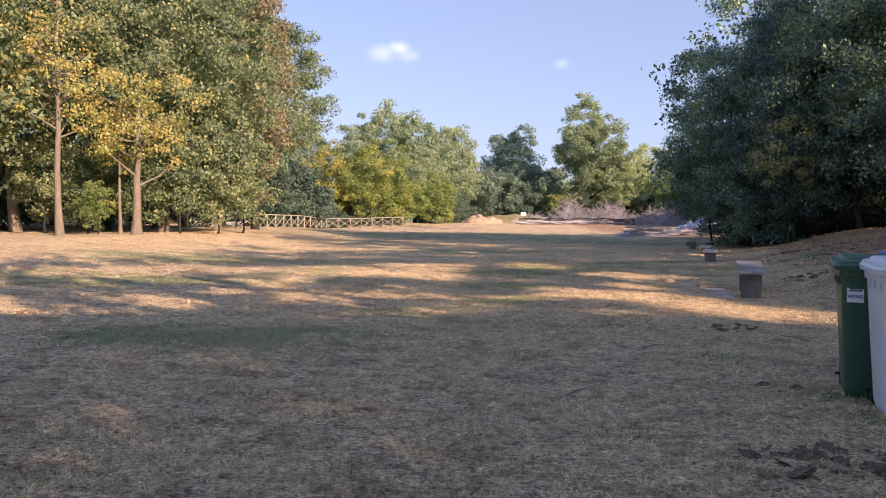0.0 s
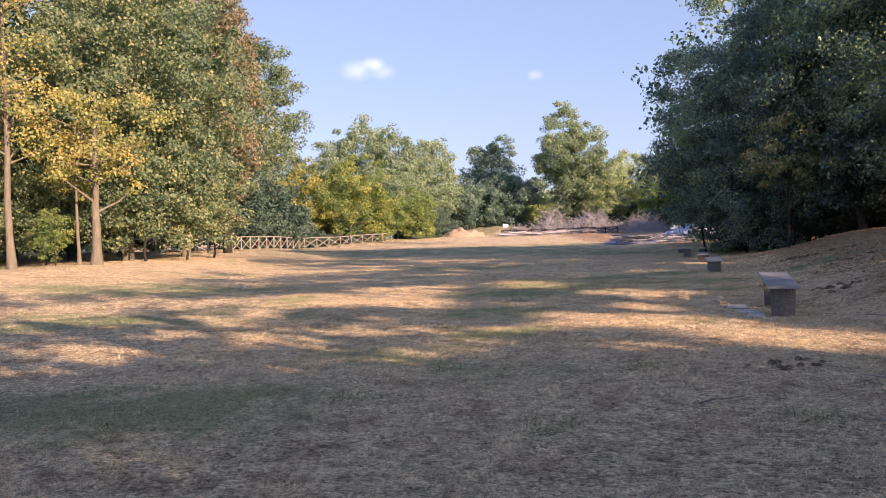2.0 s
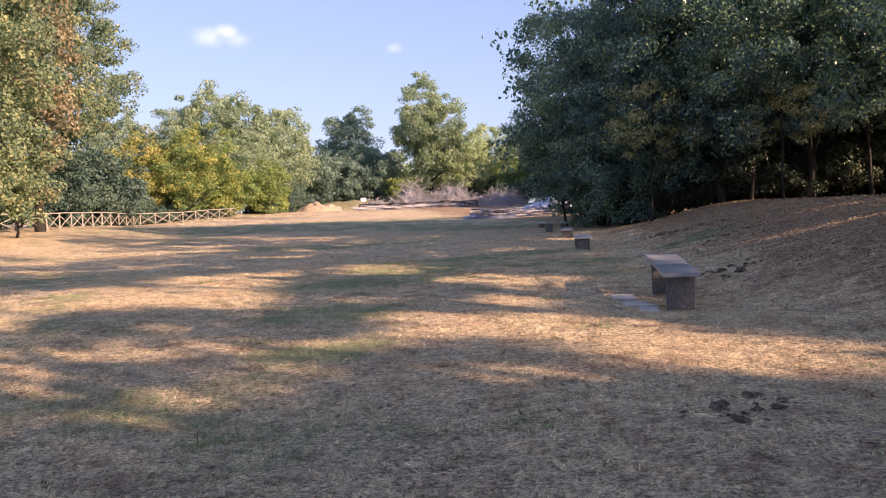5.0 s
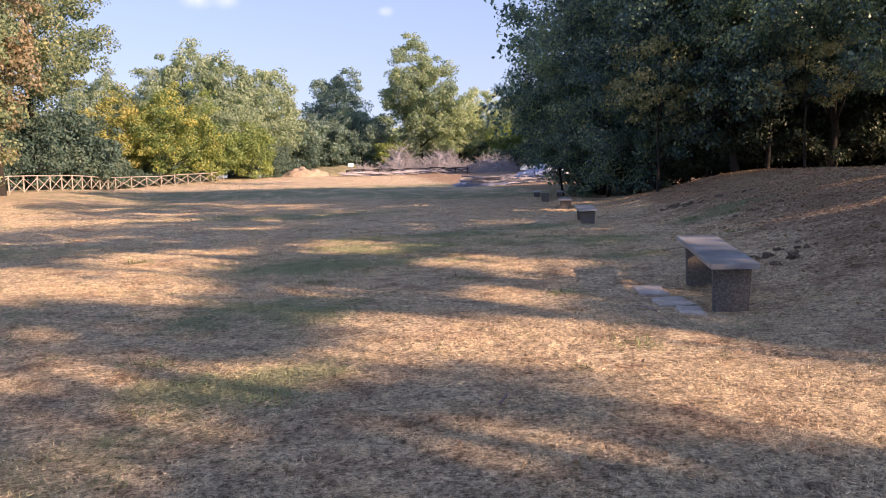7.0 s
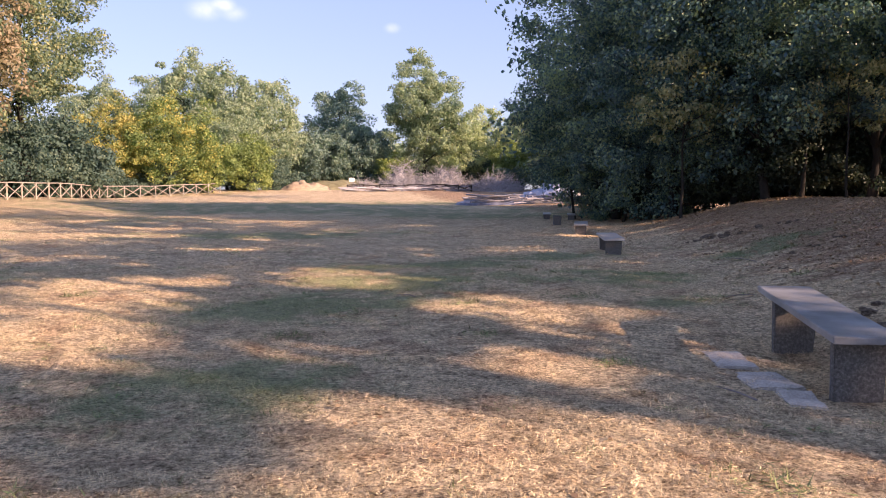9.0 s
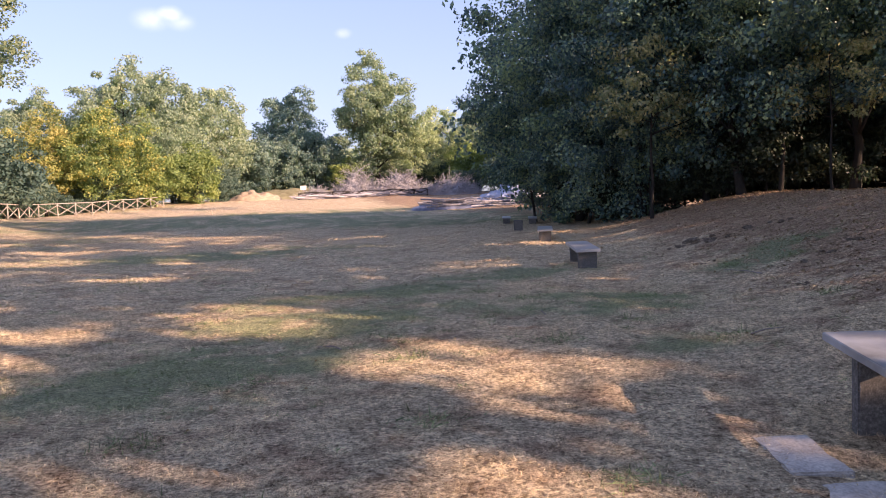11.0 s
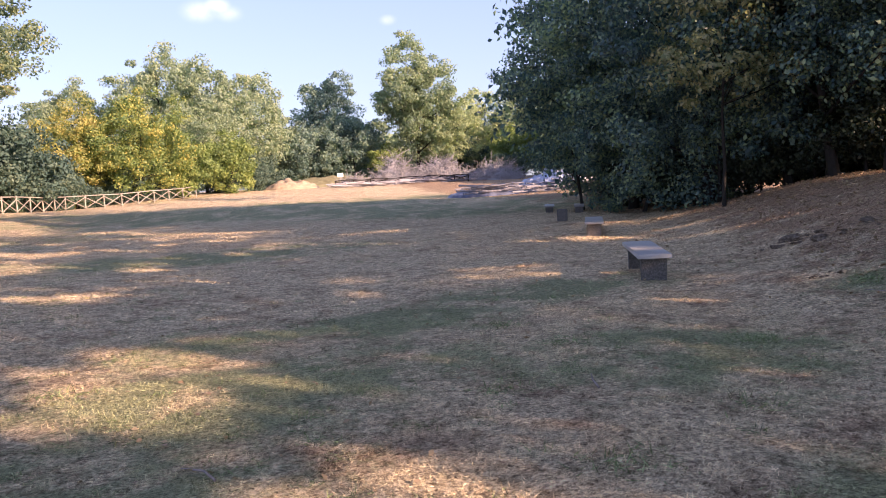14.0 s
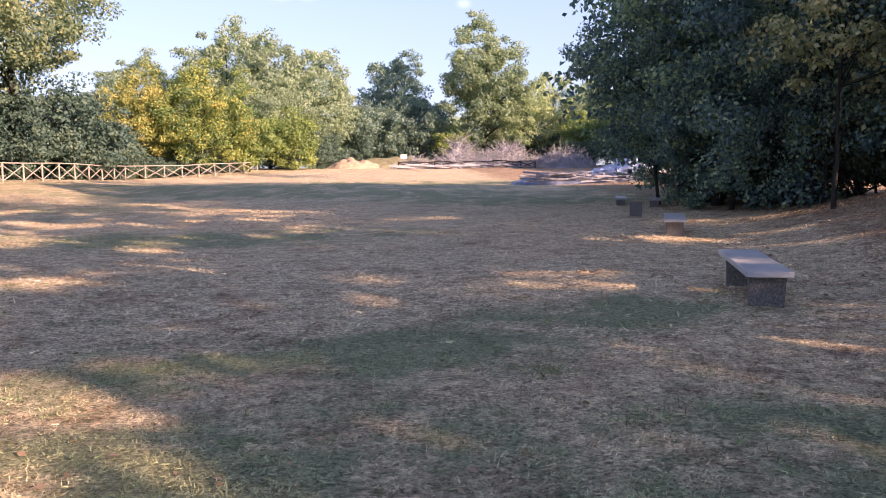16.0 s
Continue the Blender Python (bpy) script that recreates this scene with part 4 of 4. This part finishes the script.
def bin_lid():
    bm = bmesh.new()
    rings = [(0.985, 0.63, 0.79), (1.02, 0.64, 0.80), (1.035, 0.60, 0.76), (1.055, 0.59, 0.74), (1.062, 0.53, 0.66), (1.085, 0.48, 0.58)]
    prev = None
    for z, w, d in rings:
        ring = []
        r = 0.07
        for cx, cy, a0 in ((1, 1, 0), (-1, 1, 90), (-1, -1, 180), (1, -1, 270)):
            for k in range(4):
                a = radians(a0 + k * 30)
                ring.append(bm.verts.new((cx * (w / 2 - r) + r * math.cos(a), cy * (d / 2 - r) + r * math.sin(a), z + (0.012 if cy > 0 else 0))))
        if prev:
            for i in range(len(ring)):
                j = (i + 1) % len(ring)
                bm.faces.new((prev[i], prev[j], ring[j], ring[i]))
        else:
            bm.faces.new(list(reversed(ring)))
        prev = ring
    bm.faces.new(prev)
    return bm


def cyl(r, length, axis="X", at=(0, 0, 0), seg=20, bevel=0.0):
    bm = bmesh.new()
    bmesh.ops.create_cone(bm, cap_ends=True, segments=seg, radius1=r, radius2=r, depth=length)
    if bevel:
        bmesh.ops.bevel(bm, geom=[e for e in bm.edges if len(e.link_faces) == 2 and e.calc_face_angle(0) > 1], offset=bevel, segments=2, affect="EDGES")
    if axis == "X":
        bmesh.ops.rotate(bm, cent=(0, 0, 0), matrix=Matrix.Rotation(radians(90), 3, "Y"), verts=bm.verts)
    bmesh.ops.translate(bm, vec=at, verts=bm.verts)
    return bm


def text_part(words, size, mat, parent, m):
    cu = bpy.data.curves.new("lettering", "FONT")
    cu.body, cu.size, cu.align_x, cu.align_y, cu.extrude = words, size, "CENTER", "CENTER", 0.0008
    cu.offset = 0.0012
    tmp = new("lettering", cu)
    me = bpy.data.meshes.new_from_object(tmp.evaluated_get(bpy.context.evaluated_depsgraph_get()))
    bpy.data.objects.remove(tmp)
    me.name = "lettering"
    me.materials.clear()
    me.materials.append(mat)
    ob = part("lettering", me, parent, "dark blue printed letters")
    ob.matrix_basis = m
    return ob


def make_bin(x, y, rz, body_mat, lid_mat, lab, words="", side=True):
    """Its hinge and wheels are at +y, its flat front at -y."""
    b = thing("wheeled_bin", x, y, gz(x, y), lab, "bin", "wheeled bins", rz)
    b.scale = (0.95, 0.95, 0.96)
    body = bm_part("body", bin_body(), body_mat, b, smooth_it=False)
    lid = bm_part("lid", bin_lid(), lid_mat, b, "ribbed hinged lid")
    for k in (-1, 1):
        bm_part("wheel", cyl(0.1, 0.05, "X", (k * 0.19, 0.30, 0.1), 22, 0.012), RUBBER, b, "black rubber wheel")
        bm_part("rib", bm_box((0.03, 0.60, 0.014), (k * 0.12, 0, 1.077), 0.005), lid_mat, lid)
        for q in range(3):
            bm_part("bracket", bm_box((0.018, 0.035, 0.06), (k * 0.272, -0.25 + q * 0.2, 0.905), 0.004), body_mat, body)
    bm_part("axle", cyl(0.012, 0.5, "X", (0, 0.29, 0.1), 8), RUBBER, b)
    bm_part("handle", cyl(0.016, 0.46, "X", (0, 0.41, 1.0), 10), body_mat, b, "grab bar")
    for k in (-1, 1):
        bm_part("handle_arm", bm_box((0.03, 0.1, 0.04), (k * 0.2, 0.37, 0.99), 0.006), body_mat, b)
    if words:
        tag = bm_part("label", bm_box((0.115, 0.003, 0.11), (0, 0, 0), 0.001), PAPER, b, "white printed label")
        tag.matrix_basis = pose(-0.165, -0.333, 0.80, -4.5, 0, 0)
        text_part(words, 0.034, INK, tag, pose(0, -0.0021, -0.012, 90, 0, 0))
        bm_part("bar", bm_box((0.09, 0.002, 0.012), (0, -0.001, 0.035), 0.0), INK, tag)
    else:
        for q, wdt in enumerate((0.10, 0.16, 0.13)):
            bar = bm_part("bar", bm_box((wdt, 0.003, 0.012), (0, 0, 0), 0.0), INK, body, "dark printed line")
            bar.matrix_basis = pose(-0.12, -0.328, 0.76 - q * 0.03, -4.5, 0, 0)
    return b


make_bin(3.31, 6.42, -24, BIN_GREEN, BIN_GREEN, "dark green plastic wheeled bin for glass, standing on dry grass", "VETRO")
make_bin(3.22, 5.78, -20, BIN_WHITE, BIN_WHITE, "white plastic wheeled bin beside the green one")
make_bin(4.0, 7.0, -24, BIN_BLUE, BIN_BLUE, "blue plastic wheeled bin behind the green one")


# ---- pole fences ----
def pole(p, q, r, seed, taper=0.85, bend=0.0, mat=None):
    rng = random.Random(seed)
    p, q = Vector(p), Vector(q)
    pts = [p.lerp(q, t) + Vector((rng.uniform(-1, 1), rng.uniform(-1, 1), rng.uniform(-1, 1))) * 0.012 for t in (0, 0.35, 0.7, 1)]
    pts[0], pts[-1] = p, q
    for i in (1, 2):
        pts[i].z += bend
    v, f = tube_arrays(pts, [r, r * 0.97, r * 0.92, r * taper], 7)
    v, f = [tuple(c) for c in v], list(f)
    me = bpy.data.meshes.new("pole")
    f += [tuple(range(6, -1, -1)), tuple(range(len(v) - 7, len(v)))]
    me.from_pydata(v, [], f)
    me.materials.append(mat or POLE)
    return me


def make_fence(line, bay, height, lab, group="", k=1.0, mat=None):
    x0, y0 = line[0]
    fz = gz(x0, y0)
    fence = thing("fence", x0, y0, fz, lab, "fence", group)
    pts = []
    for (ax, ay), (bx, by) in zip(line, line[1:]):
        n = max(1, round(math.hypot(bx - ax, by - ay) / bay))
        pts += [(ax + (bx - ax) * i / n, ay + (by - ay) * i / n) for i in range(n)]
    pts.append(line[-1])

    def at(x, y, h):
        return (x - x0, y - y0, gz(x, y) - fz + h)
    for i, (x, y) in enumerate(pts):
        part("post", pole(at(x, y, -0.2), at(x, y, height + 0.04), 0.048 * k, i, mat=mat), fence)
        if i + 1 < len(pts):
            u, v = pts[i + 1]
            o = 0.05
            part("rail", pole(at(x, y, height), at(u, v, height), 0.036 * k, i + 50, bend=-0.1 * (k > 1) * (i % 2), mat=mat), fence)
            part("brace", pole(at(x + o, y, 0.12), at(u + o, v, height - 0.08), 0.03 * k, i + 90, mat=mat), fence)
            part("brace", pole(at(x - o, y, height - 0.08), at(u - o, v, 0.12), 0.03 * k, i + 130, mat=mat), fence)
    return fence


make_fence([(-18.6, 47.6), (-17.7, 48.9), (-12.9, 54.5), (-11.2, 75.0), (-3.5, 88.4)], 2.0, 0.98, "rustic fence of weathered round poles with crossed braces")
# the second fence has its shade put into a near-black pole colour
make_fence([(9.7, 96.0), (13.5, 97.0), (18.2, 96.2), (22.6, 90.5)], 1.9, 0.7, "low fence of crooked poles, darkened for shade, in front of brush heaps", "", 1.5, BARK_DARK)


# ---- brush heaps, mound, sheets at the far end ----
def sticks(rng, n, ax, ay, h, length, r):
    tubes = []
    for i in range(n):
        a, d = rng.uniform(0, 6.283), rng.uniform(0, 1) ** 0.5
        x, y = ax * d * math.cos(a), ay * d * math.sin(a)
        z = h * (1 - d ** 1.7) * rng.uniform(0.25, 1.0) + 0.05
        w = Vector((rng.normal(), rng.normal(), abs(rng.normal()) * 0.75)).normalized() * length * rng.uniform(0.4, 1.2)
        p = Vector((x, y, z))
        m1 = p + w * 0.5 + Vector(rng.normal(0, 0.1, 3))
        rr = r * rng.uniform(0.5, 1.4)
        tubes.append(tube_arrays([p - w * 0.2, m1, p + w], [rr, rr * 0.7, rr * 0.3], 3))
    return join_tubes(tubes)


def heap_mesh(seed, ax, ay, h, mat, rough=0.35, n=36, freq=1.0):
    rng = np.random.default_rng(seed)
    t = np.linspace(-1.15, 1.15, n)
    gx, gy = np.meshgrid(t, t)
    d = np.hypot(gx, gy)
    z = h * np.clip(1 - d ** 2, -0.15, 1)
    lump = np.array([[noise.noise(Vector((a * ax * freq, b * ay * freq, seed))) + 0.5 * noise.noise(Vector((a * ax * freq * 3, b * ay * freq * 3, seed))) for a in t] for b in t])
    z = z * (1 + rough * lump * 1.6) + rough * 0.3 * lump * (d < 1)
    z = np.where(d > 1.02, -0.3, z)
    v = np.stack([gx * ax, gy * ay, z], -1).reshape(-1, 3)
    i = np.arange(n * n).reshape(n, n)
    f = np.stack([i[:-1, :-1], i[:-1, 1:], i[1:, 1:], i[1:, :-1]], -1).reshape(-1, 4)
    return fast_mesh("heap", v, f, mat, False)


def brush(x, y, ax, ay, h, seed, lab, n=420, length=1.6):
    t = thing("brush_pile", x, y, gz(x, y), lab, "brush pile", "brush piles behind the fence")
    rng = np.random.default_rng(seed)
    part("core", heap_mesh(seed, ax * 0.85, ay * 0.85, h * 0.55, BRUSH, 0.5), t)
    part("brushwood", fast_mesh("brushwood", *sticks(rng, n, ax, ay, h, length, 0.03), BRUSH), t, "tangle of cut branches", "stuff")
    return t


brush(16.9, 101.0, 2.2, 2.0, 3.3, 1, "tall heap of pale cut branches behind the pole fence", 700)
brush(21.6, 99.0, 2.8, 2.2, 2.5, 2, "heap of grey cut branches behind the pole fence", 700)
brush(25.9, 92.5, 3.2, 2.2, 1.6, 3, "low heap of grey cut branches with leaves", 600)
brush(12.0, 99.0, 2.2, 1.4, 0.9, 4, "low heap of pale cut branches behind the pole fence", 350, 1.2)
brush(18.6, 97.6, 6.0, 1.2, 0.8, 5, "long low heap of branches along the pole fence", 800, 1.3)


def log_pile(x, y, rz, n, length, rise, seed, lab, mat):
    """Cut poles lying along one another, each a mesh of its own."""
    t = thing("log_pile", x, y, gz(x, y), lab, "log pile", "piles of cut poles", rz)
    r = random.Random(seed)
    for i in range(n):
        u, v, h = r.uniform(-0.5, 0.5) * length, r.uniform(-1, 1), r.uniform(0.05, rise)
        ln, tilt = r.uniform(1.6, 3.6), r.uniform(-0.25, 0.25)
        d = Vector((math.cos(tilt), math.sin(tilt) * 2.0, r.uniform(-0.08, 0.08))) * ln / 2
        c = Vector((u, v, h))
        part("log", pole(c - d, c + d, r.uniform(0.035, 0.08), seed * 100 + i, mat=mat), t)
    return t


log_pile(19.4, 61.2, -10, 46, 6.5, 0.5, 1, "long low pile of dark and pale cut poles in the grass", LOGS)
log_pile(22.3, 62.6, -10, 26, 4.0, 0.7, 2, "pile of pale cut poles beneath overhanging leaves", BRUSH)
log_pile(14.6, 95.4, 4, 36, 9.0, 0.5, 3, "low pile of pale cut poles along the crooked fence", BRUSH)
log_pile(20.2, 93.4, -35, 26, 5.5, 0.55, 4, "low pile of pale cut poles along the crooked fence", LOGS)

m = thing("soil_mound", 5.3, 101.0, gz(5.3, 101.0), "low mound of straw-coloured soil at the meadow's end", "mound")
part("mound_body", heap_mesh(7, 3.0, 2.2, 0.95, STRAW_HEAP, 0.3), m)
m = thing("soil_mound", 10.5, 108.0, gz(10.5, 108.0), "long low grassy mound behind the pole fence", "mound")
part("mound_body", heap_mesh(8, 7.5, 4.0, 1.2, DRY_SLOPE, 0.12), m)

t = thing("covered_heap", 19.3, 63.0, gz(19.3, 63.0), "low heap covered with crumpled blue-grey plastic sheet in shade", "covered heap")
part("sheet", heap_mesh(9, 4.8, 2.8, 0.42, TARP, 0.45, 60, 1.6), t, "crumpled blue-grey sheet")
part("pale_sheet", heap_mesh(10, 3.0, 2.4, 1.05, TARP_PALE, 0.4, 40, 1.5), t, "pale crumpled sheet").location = (2.6, 0.9, 0.0)
part("brushwood", fast_mesh("brushwood", *sticks(np.random.default_rng(8), 70, 3.8, 1.8, 0.25, 0.6, 0.03), TWIG), t, "branches lying on the sheet", "stuff")

s = thing("sign", 10.4, 98.0, gz(10.4, 98.0), "small white notice board on a post at the meadow's end", "sign")
bm_part("post", bm_box((0.06, 0.06, 1.5), (0, 0, 0.55), 0.008), POLE, s)
bm_part("board", bm_box((0.65, 0.03, 0.42), (0, -0.05, 1.25), 0.006), SIGN_WHITE, s, "blank-looking white board")


# ---- clods, sticks and tufts on the meadow ----
def clod_mesh(seed, r, mat=None):
    bm = bmesh.new()
    bmesh.ops.create_icosphere(bm, subdivisions=3, radius=r)
    for v in bm.verts:
        n = noise.noise(v.co * (2.2 / r) + Vector((seed, 0, 0))) + 0.5 * noise.noise(v.co * (6 / r) + Vector((seed, 5, 0)))
        v.co *= 1 + 0.55 * n
        v.co.z *= 0.5
    me = bpy.data.meshes.new("clod")
    bm.to_mesh(me)
    bm.free()
    me.materials.append(mat or SOIL)
    return me


CLODS = [clod_mesh(i, 0.1) for i in range(6)]
CLOD_AT = [(2.1, 4.75, 1.6), (2.4, 4.6, 1.3), (2.28, 4.95, 1.0), (1.95, 4.98, 0.7), (2.62, 4.85, 0.9), (3.63, 10.16, 1.4), (3.8, 10.05, 1.0), (3.45, 10.0, 0.7),
           (3.92, 10.3, 0.8), (7.7, 16.5, 2.0), (8.05, 16.7, 1.5), (7.5, 16.8, 1.1), (11.3, 25.2, 2.8), (11.8, 25.5, 2.2), (10.9, 25.4, 1.6), (12.6, 25.1, 1.8),
           (10.7, 21.3, 1.3), (11.2, 21.4, 1.0), (2.7, 6.7, 1.0), (8.9, 20.0, 0.8), (9.8, 23.0, 1.0)]
rs = random.Random(31)
for i, (cx, cy, s0) in enumerate(CLOD_AT):
    for q in range(14 if i < 5 else 6):
        x, y, s = cx + rs.gauss(0, 0.13) * s0, cy + rs.gauss(0, 0.10) * s0, s0 * rs.uniform(0.12, 0.38)
        c = new("clod", CLODS[(i + q) % 6])
        c.matrix_basis = pose(x, y, gz(x, y) + 0.02 * s, rs.uniform(-20, 20), rs.uniform(-20, 20), i * 50 + q * 70)
        c.scale = (s * 1.3, s, s * (rs.uniform(0.3, 0.8) if i < 5 else rs.uniform(0.8, 1.4)))
        tagged(c, "dark clod of turned soil lying in dry grass", "clod", "clods of soil")

STICKS = [(3.1, 7.75, 0.5, 80), (2.3, 8.6, 0.35, 20), (4.0, 9.2, 0.45, 110), (1.1, 6.5, 0.3, 50), (6.3, 13.2, 0.5, 140), (4.9, 14.9, 0.4, 100), (2.6, 12.2, 0.3, 65),
          (7.2, 18.3, 0.5, 15), (5.8, 20.3, 0.35, 75), (3.3, 19.6, 0.3, 130), (9.4, 21.6, 0.7, 100), (0.4, 5.4, 0.25, 100)]
for i, (x, y, ln, rz) in enumerate(STICKS):
    v, f = tube_arrays([(-ln / 2, 0, 0.012), (-ln * 0.1, 0.02 * ((i % 3) - 1), 0.03), (ln / 2, 0, 0.016)], [0.008, 0.007, 0.003], 5)
    st = new("stick", fast_mesh("stick", [tuple(c) for c in v], f, TWIG, True))
    st.matrix_basis = pose(x, y, gz(x, y) + 0.01, 0, 0, rz)
    tagged(st, "short dry fallen twig lying on the grass", "twig", "fallen twigs")


def blades(name, rng, x, y, length, width, up, mat, lab):
    """Thin dry blades that lie criss-cross, one triangle each."""
    n = len(x)
    z = ground_z(x, y)
    a = rng.uniform(0, 2 * np.pi, n)
    dz = np.clip(rng.uniform(-0.1, 1, n) ** 3 * up + 0.06, 0, 0.93)
    flat = np.sqrt(np.clip(1 - dz ** 2, 0.05, 1))
    ln = length * rng.uniform(0.5, 1.4, n)
    d = np.stack([np.cos(a) * flat, np.sin(a) * flat, dz], -1)
    s = np.stack([-np.sin(a), np.cos(a), rng.normal(0, 0.5, n)], -1) * (width * rng.uniform(0.6, 1.3, n))[:, None]
    p = np.stack([x, y, z + rng.uniform(-0.003, 0.014, n)], -1)
    v = np.empty((n, 3, 3))
    v[:, 0], v[:, 1] = p - s / 2, p + s / 2
    v[:, 2] = p + d * ln[:, None]
    me = fast_mesh(name, v.reshape(-1, 3), np.arange(3 * n).reshape(-1, 3), mat)
    set_green(me, np.repeat(x, 3), np.repeat(y, 3))
    return tagged(new(name, me), lab, "grass", kind="stuff")


rng = np.random.default_rng(77)


def scatter(n, x0, x1, y0, y1, power=1.0):
    return rng.uniform(x0, x1, n), y0 + (y1 - y0) * rng.uniform(0, 1, n) ** power


def patchy(x, y):
    """More blades in loose clumps."""
    v = 0.9 * rough_noise(x, y, 1.3, 1, 2) + 2.0 * rough_noise(x * 0.85, y * 1.3, 7.5, 2, 2)
    k = rng.uniform(0, 1, len(x)) < smooth(1.02, 1.6, v)
    return x[k], y[k]


x, y = patchy(*scatter(1750000, -3.2, 8.6, 2.6, 23.5, 1.25))
blades("grass", rng, x, y, 0.038, 0.0032, 0.9, BLADES, "short dry straw-coloured grass")
x, y = patchy(*scatter(340000, -14, 17, 6, 45, 1.2))
k = (x < -3.3) | (x > 8.8) | (y > 23.5)
x, y = x[k], y[k]
blades("grass", rng, x, y, 0.07, 0.010, 0.7, BLADES, "short dry straw-coloured grass")

cx, cy = scatter(1500, -4, 9.5, 2.8, 24, 1.1)
x, y = np.repeat(cx, 36) + rng.normal(0, 0.035, 1500 * 36), np.repeat(cy, 36) + rng.normal(0, 0.03, 1500 * 36)
blades("grass", rng, x, y, 0.034, 0.0030, 1.1, BLADES, "small upright bunches of dry straw-coloured grass")

TUFT_AT = [(2.5, 18.6), (1.8, 17.2), (5.4, 19.0), (3.9, 18.9), (-1.2, 15.0), (0.2, 10.4), (6.1, 21.6), (0.88, 8.1), (1.3, 12.6), (4.0, 13.2), (2.1, 21.5), (0.4, 13.8), (6.5, 19.5), (6.9, 18.4), (5.2, 20.4), (5.9, 22.7), (9.8, 22.4), (10.4, 21.8), (3.6, 17.1),
           (-0.6, 9.2), (-1.4, 6.3), (2.7, 8.0), (2.2, 10.2), (-2.4, 17.5), (-0.7, 20.1), (7.6, 21.0), (8.8, 19.3), (4.4, 15.8), (3.0, 6.35), (3.4, 5.9), (2.9, 5.7)]
for i, (tx, ty) in enumerate(TUFT_AT):
    k = 130
    x, y = tx + rng.normal(0, 0.13, k), ty + rng.normal(0, 0.10, k)
    blades("grass_tuft", rng, x, y, 0.085, 0.008, 1.0, TUFTS, "green weed tuft growing in the dry grass")

cx, cy = scatter(5200, -8, 13, 4, 32, 1.1)
k = rng.uniform(0, 1, len(cx)) < 0.10 + 0.9 * smooth(0.15, 0.7, green_at(cx, cy)) + 0.5 * smooth(0.58, 0.75, rough_noise(cx, cy, 0.5, 21, 2))
cx, cy = cx[k], cy[k]
x, y = np.repeat(cx, 26) + rng.normal(0, 0.055, len(cx) * 26), np.repeat(cy, 26) + rng.normal(0, 0.045, len(cx) * 26)
blades("grass", rng, x, y, 0.052, 0.0058, 1.0, TUFTS, "small green blades and weeds among the dry grass")


# fallen leaves on the bank and under the trees
LITTER = m_leaves("dead_leaves", [(0.35, (0.16, 0.10, 0.06)), (0.7, (0.32, 0.21, 0.12)), (1.0, (0.50, 0.38, 0.22))], trans=0.1)


def fallen_leaves(n, x0, x1, y0, y1, size):
    x, y = rng.uniform(x0, x1, n), rng.uniform(y0, y1, n)
    toe = 6.1 + 0.335 * (np.clip(y, 14, 40) - 14)
    k = rng.uniform(0, 1, n) < 0.12 + 0.88 * smooth(-0.5, 3.5, x - toe)
    x, y = x[k], y[k]
    p = np.stack([x, y, ground_z(x, y) + rng.uniform(0.004, 0.02, len(x))], -1)
    up = np.zeros((len(x), 3))
    up[:, 2] = 1.6
    v, f = leaf_arrays(rng, p, size, size * 0.6, up)
    tagged(new("fallen_leaf", fast_mesh("fallen_leaf", v, f, LITTER)), "brown fallen leaves scattered over the dry grass", "leaves", kind="stuff")


fallen_leaves(16000, 2, 13, 6, 26, 0.05)
fallen_leaves(16000, 8, 24, 14, 34, 0.07)
